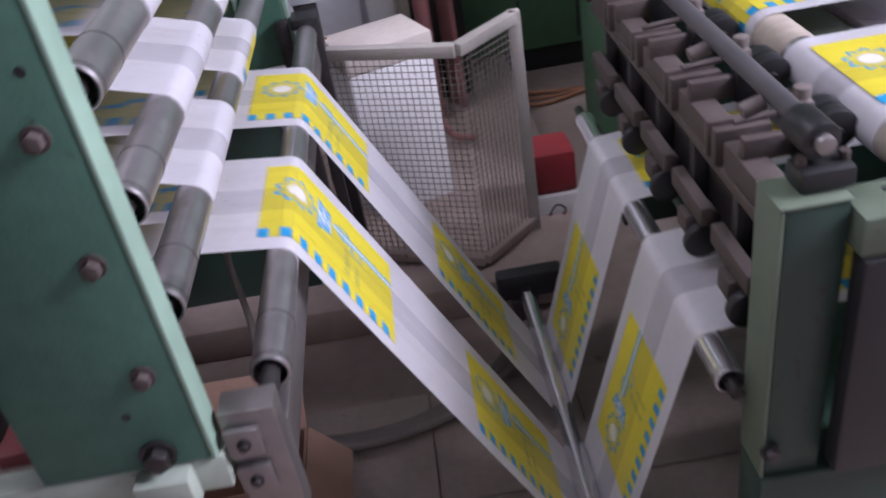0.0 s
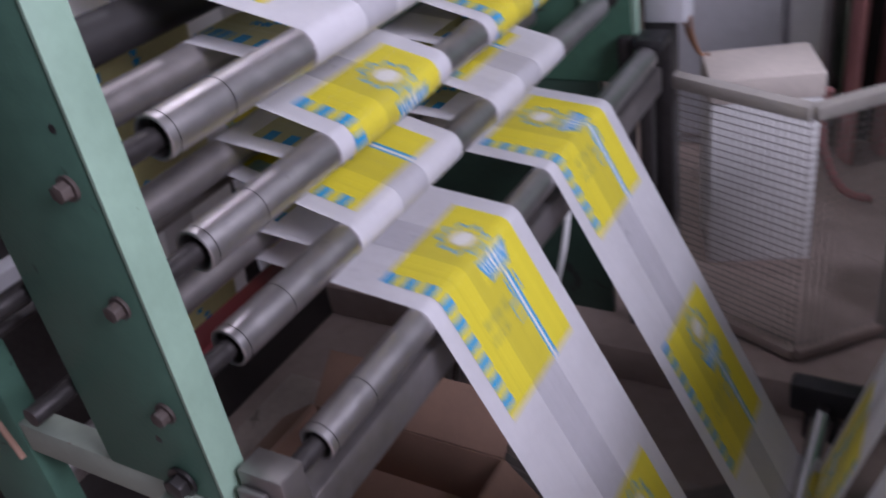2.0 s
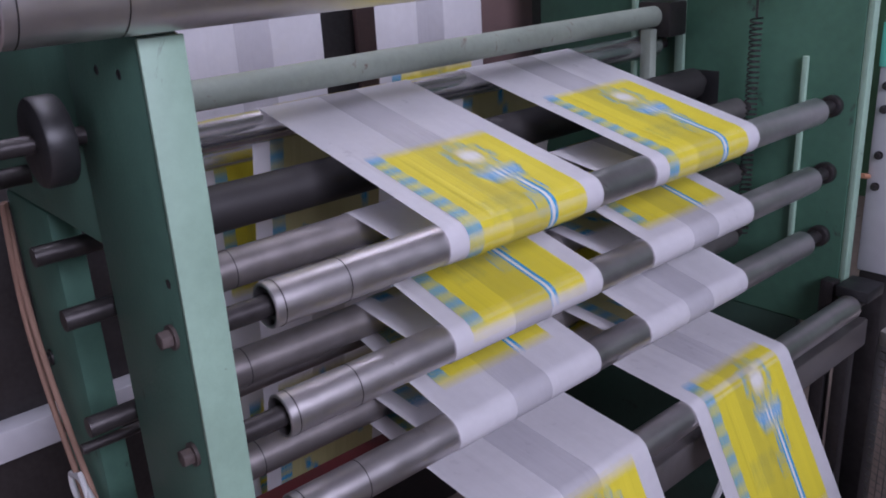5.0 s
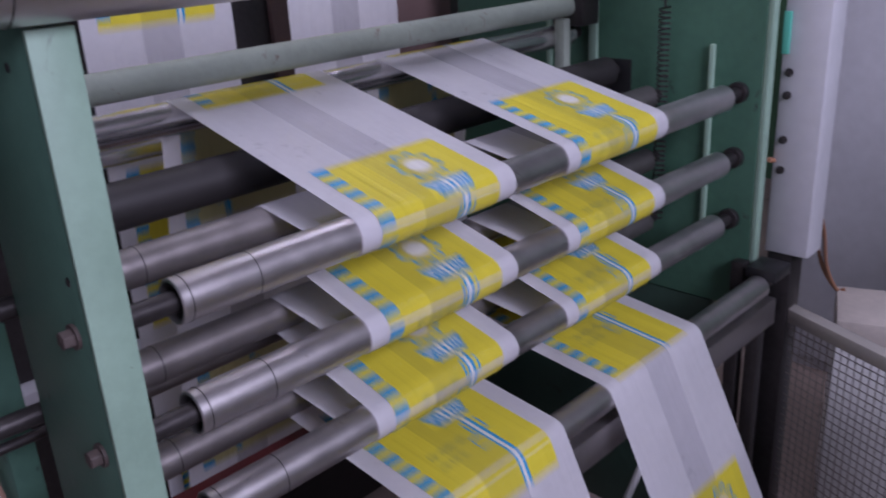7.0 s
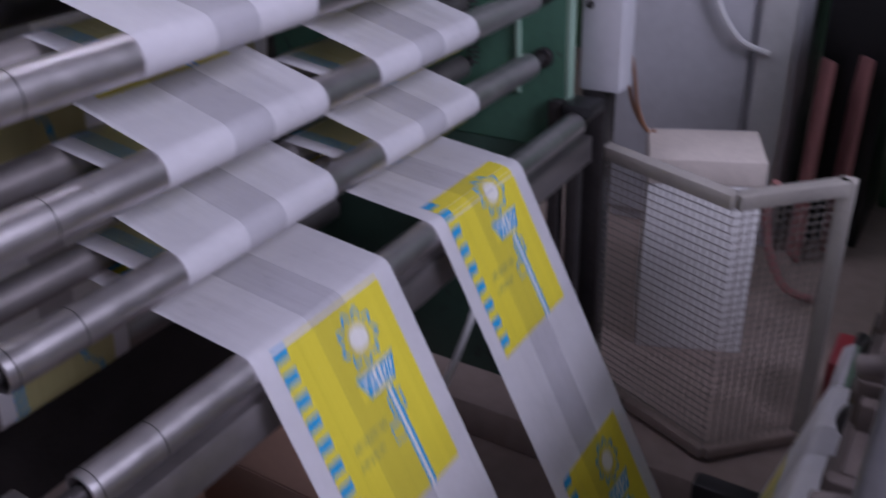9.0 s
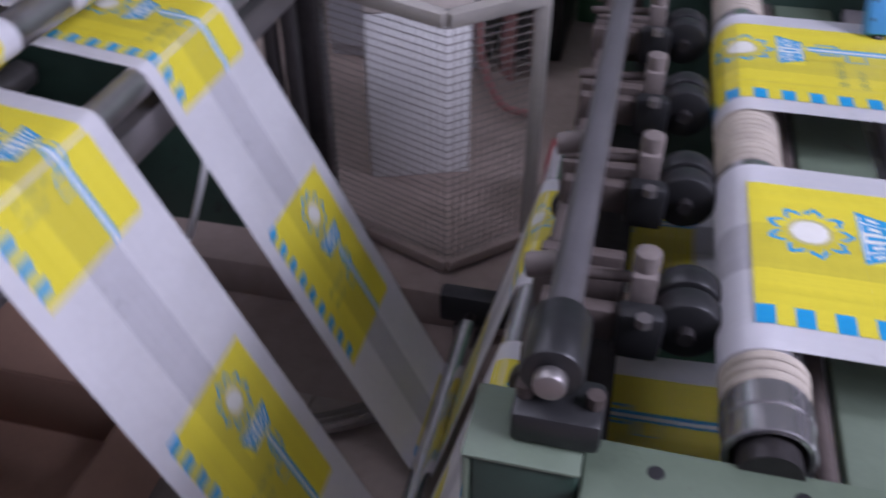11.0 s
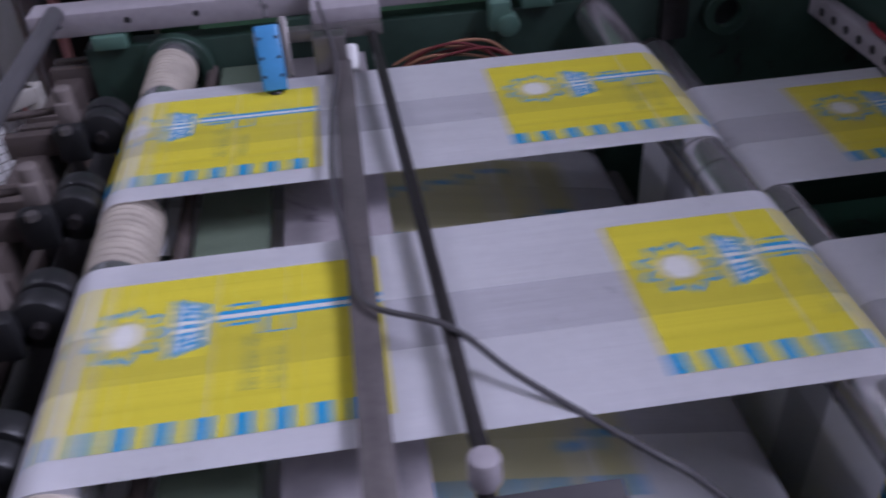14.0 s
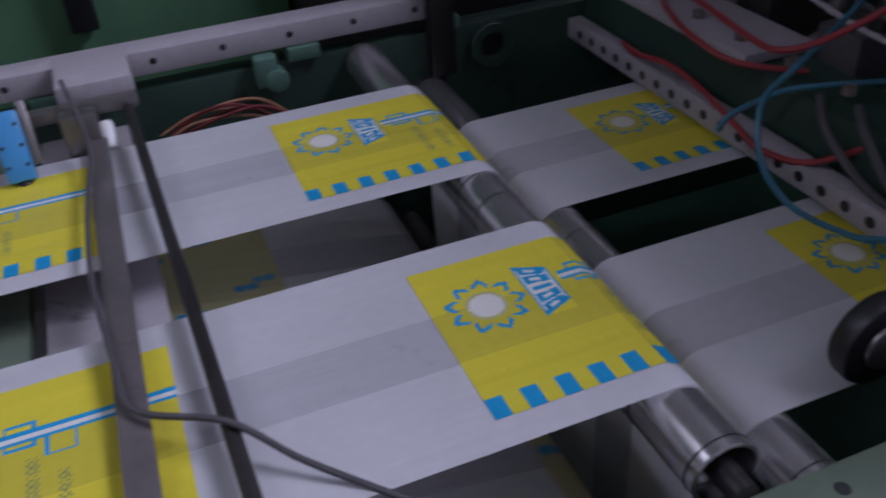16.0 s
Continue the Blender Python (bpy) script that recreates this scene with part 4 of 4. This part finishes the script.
        part("ram", bm, STEEL_DULL, head)
    for k in range(9):
        y, x = 1.06 + k * 0.115, 2.06 + 0.03 * (k % 3)
        bm = bmesh.new()
        rod(bm, (x, y, 1.13), (x + 0.02, y, 1.20 + 0.02 * (k % 2)), 0.018, 14, rim=0.004)
        part("valve", bm, STEEL_DULL if k % 2 else BLACK, head)
        bm = bmesh.new()
        box(bm, x + 0.06, x + 0.13, y - 0.035, y + 0.03, 1.16, 1.19 + 0.025 * (k % 4), 0.004, pose(0, 0, 0, 0, 0, 0))
        part("valve_block", bm, GREY_BOARD if k % 3 == 0 else DARK_STEEL, head)
        bm = bmesh.new()
        rod(bm, (1.935, y, 1.1255), (1.935, y, 1.138), 0.010, 6)
        part("bolt", bm, RUST_PALE, head)
    # Housing added out of view, sized to keep the key light off the film.
    bm = bmesh.new()
    box(bm, 2.3, 2.9, 0.60, 2.085, 1.06, 2.25, 0.01)
    part("housing", bm, GREEN_SHADE, head)
    head.location.z -= 0.075
    for pts in ([(1.89, 1.90, 0.965), (1.872, 1.83, 0.972), (1.865, 1.72, 0.992), (1.862, 1.624, 0.986), (1.862, 1.533, 0.962), (1.865, 1.477, 0.948), (1.885, 1.39, 0.965), (1.94, 1.30, 1.04)],
                [(1.94, 1.86, 1.058), (1.885, 1.769, 1.07), (1.85, 1.65, 1.07), (1.875, 1.57, 1.05), (1.95, 1.50, 1.045)],
                [(1.96, 1.82, 1.062), (1.905, 1.705, 1.095), (1.866, 1.52, 1.10), (1.87, 1.47, 1.105), (1.896, 1.433, 1.125), (1.96, 1.40, 1.165), (2.10, 1.38, 1.23)]):
        hose("air_hose", pts, 0.005, RED, None, "red rubber air hose on the sealing head", "hose")
    for pts in ([(1.80, 1.50, 0.985), (1.818, 1.495, 1.01), (1.885, 1.48, 1.035), (1.915, 1.437, 1.055), (1.968, 1.413, 1.057), (2.10, 1.38, 1.05)],
                [(2.06, 1.52, 1.14), (1.934, 1.457, 1.12), (1.838, 1.413, 1.105), (1.806, 1.425, 1.06), (1.783, 1.387, 1.0), (1.782, 1.324, 0.965), (1.815, 1.27, 0.945), (1.85, 1.225, 0.945), (1.98, 1.14, 0.96)]):
        hose("air_hose", pts, 0.0045, AIR, None, "blue plastic air hose on the sealing head", "hose")
    for k in range(7):
        hose("cable", [(1.94 + 0.04 * k, 1.95, 1.065), (1.98 + 0.05 * k, 1.7, 1.145 + 0.01 * k), (2.03 + 0.05 * k, 1.4, 1.095), (2.18 + 0.03 * k, 1.2, 1.145)], 0.0045, CABLE if k % 2 else GREY_BOARD, None, "dark cable draped over the sealing head", "cable")
    for k in range(4):
        hose("cable", [(1.90 + 0.02 * k, 1.42 - 0.05 * k, 1.05), (1.87 + 0.01 * k, 1.36 - 0.05 * k, 1.02 + 0.02 * (k % 2)), (1.88, 1.26 - 0.04 * k, 0.97 + 0.01 * k), (1.96, 1.16 - 0.03 * k, 0.95 + 0.02 * k)], 0.006, CABLE, None, "dark cable looped below the sealing head", "cable")
    wheel = thing("press_wheel", "black rubber wheel with grey hub over the film", "wheel")
    bm = bmesh.new()
    rod(bm, (1.69, 1.060, 0.962), (1.69, 1.090, 0.962), 0.054, 32, rim=0.008)
    part("tyre", bm, BLACK, wheel)
    bm = bmesh.new()
    rod(bm, (1.69, 1.055, 0.962), (1.69, 1.093, 0.962), 0.029, 20, rim=0.003)
    part("hub", bm, STEEL_DULL, wheel)
    bm = bmesh.new()
    box(bm, 1.69, 1.92, 1.094, 1.110, 0.952, 0.972, 0.003)
    part("arm", bm, STEEL_DULL, wheel)


def guard():
    g = thing("safety_guard", "cream painted folding mesh guard on the slab", "guard")
    pts = [(-0.31, 2.37), (0.086, 2.207), (0.275, 2.392)]
    for (xa, ya), (xb, yb) in zip(pts, pts[1:]):
        a, b = Vector((xa, ya, 0)), Vector((xb, yb, 0))
        L = (b - a).length
        m = Matrix.Translation(a) @ Matrix.Rotation(math.atan2(yb - ya, xb - xa), 4, "Z")
        bm = bmesh.new()
        box(bm, 0, L, -0.018, 0.018, 0.765, 0.80, 0.003, m)
        part("top_rail", bm, CREAM, g)
        bm = bmesh.new()
        box(bm, 0, L, -0.018, 0.018, 0.075, 0.105, 0.003, m)
        part("bottom_rail", bm, SCREED, g)
        bm = bmesh.new()
        for k in range(1, int(L / 0.02) + 1):
            rod(bm, m @ Vector((k * 0.02, 0, 0.1)), m @ Vector((k * 0.02, 0, 0.77)), 0.0014, 5)
        for k in range(1, 34):
            rod(bm, m @ Vector((0, 0.002, 0.1 + k * 0.02)), m @ Vector((L, 0.002, 0.1 + k * 0.02)), 0.0014, 5)
        part("wire_mesh", bm, WIRE, g)
    for x, y in (pts[0], pts[2]):
        bm = bmesh.new()
        box(bm, x - 0.018, x + 0.018, y - 0.018, y + 0.018, 0.06, 0.80, 0.003)
        part("post", bm, CREAM, g)
    b = thing("white_box", "white sheet metal box on the slab", "box")
    m = pose(-0.143, 2.767, 0, 0, 0, 20.8)
    bm = bmesh.new()
    box(bm, -0.152, 0.152, -0.117, 0.117, 0.0605, 0.60, 0.006, m)
    part("body", bm, WHITE_BOX, b)
    bm = bmesh.new()
    box(bm, -0.155, 0.155, -0.12, 0.12, 0.601, 0.675, 0.005, m)
    part("lid", bm, WHITE_DUSTY, b, "dusty cream lid")


def background():
    c = thing("switch_cabinet", "light grey enamel cabinet with its door ajar", "cabinet")
    bm = bmesh.new()
    box(bm, -0.66, -0.05, 3.42, 3.9, 0.0605, 2.1, 0.006)
    part("body", bm, GREY_CAB, c)
    bm = bmesh.new()
    box(bm, -0.655, -0.20, 3.385, 3.415, 0.12, 2.08, 0.005)
    part("door", bm, GREY_CAB, c)
    bm = bmesh.new()
    box(bm, -0.17, -0.06, 3.37, 3.418, 0.3, 2.08, 0.012)
    part("side_trim", bm, HOSE, c, "white plastic trunking")
    bm = bmesh.new()
    box(bm, -0.70, -0.665, 3.40, 3.44, 0.35, 1.0, 0.003)
    part("hinge_gap", bm, BLACK, c)
    hose("hose", [(-0.36, 3.37, 1.9), (-0.37, 3.36, 1.35), (-0.33, 3.355, 1.0), (-0.24, 3.355, 0.83), (-0.13, 3.36, 0.78)], 0.011, HOSE, None, "white corrugated hose in front of the cabinet", "hose")
    for k in range(2):
        hose("cable", [(-0.345 + 0.01 * k, 2.30, 1.165), (-0.315, 2.43, 1.12), (-0.325 + 0.02 * k, 2.58, 0.95), (-0.335 + 0.012 * k, 2.70, 0.78), (-0.32, 2.79, 0.678), (-0.30, 2.80, 0.679)], 0.0055, COPPER, None, "orange brown cable running to the white box", "cable")
    for k, x in enumerate((0.02, 0.12)):
        p = thing("leaning_panel", "faded red plastic panel leaning at the back", "panel", "red panels")
        bm = bmesh.new()
        box(bm, -0.010, 0.010, -0.055, 0.055, 0, 0.70, 0.008, pose(x + 0.02, 3.38 + 0.08 * k, 0.062, -5, 3, 30))
        part("board", bm, PINK, p)
    d = thing("machine_housing", "dark machine housing at the back", "machine")
    bm = bmesh.new()
    box(bm, 0.0, 0.22, 3.55, 3.95, 0.0605, 1.9, 0.01)
    part("body", bm, BLACK, d)
    hose("hose", [(0.02, 3.0, 0.5), (0.0, 3.02, 0.40), (0.02, 3.04, 0.25), (0.08, 3.06, 0.12), (0.16, 3.1, 0.075)], 0.014, PINK, None, "reddish rubber hose hanging at the back", "hose")
    g = thing("green_cabinet", "green painted steel cabinet at the back", "cabinet")
    bm = bmesh.new()
    box(bm, 0.24, 1.05, 3.95, 4.5, FLOOR + 0.12, 2.0, 0.008)
    part("body", bm, WALL_GREEN, g)
    bm = bmesh.new()
    box(bm, 0.25, 1.04, 3.98, 4.48, FLOOR, FLOOR + 0.119, 0.004)
    part("plinth", bm, BLACK, g)
    for x in (0.5, 0.78):
        bm = bmesh.new()
        box(bm, x, x + 0.012, 3.944, 3.9495, FLOOR + 0.15, 1.98, 0.002)
        part("seam", bm, BLACK, g)
    g2 = thing("green_cabinet", "dark green control cabinet beyond the table", "cabinet")
    bm = bmesh.new()
    box(bm, 0.62, 1.42, 2.62, 3.1, FLOOR, 1.5, 0.008)
    part("body", bm, WALL_GREEN, g2)
    bm = bmesh.new()
    box(bm, 0.93, 0.99, 2.56, 2.619, 0.95, 1.35, 0.006)
    part("switch_box", bm, BLACK, g2)
    d2 = thing("machine_housing", "dark machine housing beyond the sealing head", "machine")
    bm = bmesh.new()
    box(bm, 1.43, 3.4, 2.5, 3.2, FLOOR, 1.6, 0.01)
    part("body", bm, DARK_STEEL, d2)
    crate = thing("bucket", "red plastic crate on a white box", "crate")
    bm = bmesh.new()
    box(bm, 0.30, 0.44, 2.46, 2.62, FLOOR + 0.19, FLOOR + 0.34, 0.012)
    part("crate", bm, RED, crate)
    bm = bmesh.new()
    box(bm, 0.295, 0.445, 2.45, 2.62, FLOOR + 0.008, FLOOR + 0.188, 0.008)
    part("box", bm, WHITE_BOX, crate)
    hose("cable", [(0.335, 2.44, 0.06), (0.36, 2.435, 0.10), (0.39, 2.435, 0.08), (0.37, 2.435, 0.03), (0.40, 2.435, 0.0)], 0.004, CABLE, None, "black cable hanging on the white box", "cable")
    for k in range(3):
        hose("cable", [(0.30, 3.60 + 0.05 * k, 0.0), (0.5, 3.55 + 0.07 * k, 0.0 - 0.045), (0.8, 3.62, -0.045), (1.1, 3.50 - 0.04 * k, -0.045)], 0.01, COPPER, None, "orange brown cable lying on the floor", "cable")
    carton = thing("carton", "open brown cardboard carton on the floor", "carton")
    x0, x1, y0, y1, z0, z1 = -1.02, -0.45, 1.22, 1.55, FLOOR + 0.009, FLOOR + 0.20
    for e in ((x0, x1, y0, y0 + 0.006, z0, z1), (x0, x1, y1 - 0.006, y1, z0, z1), (x0, x0 + 0.006, y0 + 0.0065, y1 - 0.0065, z0, z1), (x1 - 0.006, x1, y0 + 0.0065, y1 - 0.0065, z0, z1), (x0 + 0.0065, x1 - 0.0065, y0 + 0.0065, y1 - 0.0065, z0, z0 + 0.005)):
        bm = bmesh.new()
        box(bm, *e, 0.001)
        part("panel", bm, CARD, carton)
    for m, lx, ly in ((pose(x0, (y0 + y1) / 2, z1, 0, -35, 0), -0.16, 0.16), (pose(x1, (y0 + y1) / 2, z1, 0, 50, 0), 0.14, 0.16)):
        bm = bmesh.new()
        box(bm, min(0, lx), max(0, lx), -ly, ly, 0.001, 0.006, 0.001, m)
        part("flap", bm, CARD, carton)
    bm = bmesh.new()
    box(bm, x0, x1, 0, 0.15, 0.001, 0.006, 0.001, pose(0, y1, z1, 40, 0, 0))
    part("flap", bm, CARD, carton)
    ring = [( -0.71 + 0.055 * math.cos(a), 1.80 + 0.055 * math.sin(a), FLOOR + 0.014) for a in (i * math.pi / 6 for i in range(13))]
    hose("cable_ring", ring, 0.005, BLACK, None, "black rubber ring lying on the floor", "ring")
    for k in range(3):
        r = 0.52 + 0.03 * k
        arc = [(-0.35 + r * math.cos(a), 2.16 + 0.95 * r * math.sin(a), FLOOR + 0.022 + 0.012 * k) for a in (math.radians(d) for d in range(195, 331, 15))]
        hose("floor_hose", arc, 0.013, DUSTY_HOSE, None, "dusty thick hose coiled on the floor", "hose")
    hose("cable", [(-0.62, 2.1, 0.5), (-0.60, 1.9, 0.45), (-0.56, 1.75, 0.30), (-0.60, 1.65, 0.1), (-0.75, 1.62, FLOOR + 0.02)], 0.009, DUSTY_HOSE, None, "dusty grey hose hanging behind the loops", "hose")
    hose("cable", [(-0.50, 2.15, 0.5), (-0.47, 2.0, 0.40), (-0.50, 1.86, 0.22), (-0.60, 1.8, 0.0), (-0.8, 1.75, FLOOR + 0.02)], 0.009, HOSE, None, "pale grey hose hanging behind the loops", "hose")


background()
hall()
roller_unit()
feed_unit()
guard()
WEBS = []
for lane_y, lane_lag in ((LANE_Y, 0.0), (LANE_Y + SPACING, FAR_LAG)):
    web = thing("plastic_web", "white plastic film printed in yellow and blue, running over rollers", "plastic film", "film lanes")
    web.location = (0, lane_y, 0)
    sheet(web)
    WEBS.append((web, lane_lag))


# ---- movement ----
def motions():
    meshes = [slat_mesh(i) for i in range(SLATS)]
    fade0, fade1 = MARK[12] + 0.1, MARK[14] - 0.1
    frames = int(16 * FPS)
    feed = np.array([feed_travel(f / FPS) + 0.009 + UPSTREAM for f in range(frames + 1)])
    keep = [held(f / FPS) for f in range(frames + 1)]
    loop = np.array([loop_travel(f / FPS) + 0.009 + UPSTREAM for f in range(frames + 1)])
    table = np.array([table_travel(f / FPS) + TABLE_PHASE + UPSTREAM for f in range(frames + 1)])
    curved = [(s0 - 0.03, s0 + ln + 0.03) for kind, s0, ln, *_ in PIECES if kind == "arc"]
    # film fed so far -> place along the path; each rear loop holds some back
    laws = []
    for d in keep:
        given, place = [-5 - DEEP, MARK[2] - 0.1 - DEEP, MARK[2] + 0.35], [-5, MARK[2] - 0.1, MARK[2] + 0.35]
        for j, k in enumerate((5, 7, 9)):
            given += [MARK[k] - 0.04 + d * j, MARK[k] + 0.13 + d * (j + 1)]
            place += [MARK[k] - 0.04, MARK[k] + 0.13]
        laws.append((given + [60 + 3 * d], place + [60]))
    n0, n1 = -int((feed[-1] + 1.2) / REPEAT), int(LENGTH / REPEAT)
    for web, lag in WEBS:
        for n in range(n0, n1 + 1):
            for i, me in enumerate(meshes):
                base = n * REPEAT + i * SLAT + lag
                spots = []
                for f in range(frames + 1):
                    a, b = float(np.interp(base + feed[f], *laws[f])), base + table[f]
                    k = min(1, max(0, (a - fade0) / (fade1 - fade0)))
                    spots.append(a + (b - a) * k)
                if max(spots) < 0.05 or min(spots) > LENGTH - 0.05:
                    continue
                rows = []
                for f, s in enumerate(spots):
                    near = (spots[max(f - 1, 0)], s, spots[min(f + 1, frames)])
                    if f % 3 == 0 or f == frames or any(lo < p < hi for lo, hi in curved for p in near):
                        rows.append((f / FPS, s))
                keyed, prev = [], None
                for j, (t, s) in enumerate(rows):
                    if prev is not None and j + 1 < len(rows) and abs(s - prev) < 1e-5 and abs(rows[j + 1][1] - s) < 1e-5:
                        continue
                    x, z, a = along(min(max(s, 0), LENGTH))
                    x += min(s, 0) + max(s - LENGTH, 0)
                    keyed.append((t, Matrix.Translation((x, drift(x), z)) @ Matrix.Rotation(-a, 4, "Y")))
                    prev = s
                ob = new("print_slat", me)
                ob.parent = web
                walk(ob, keyed)


motions()
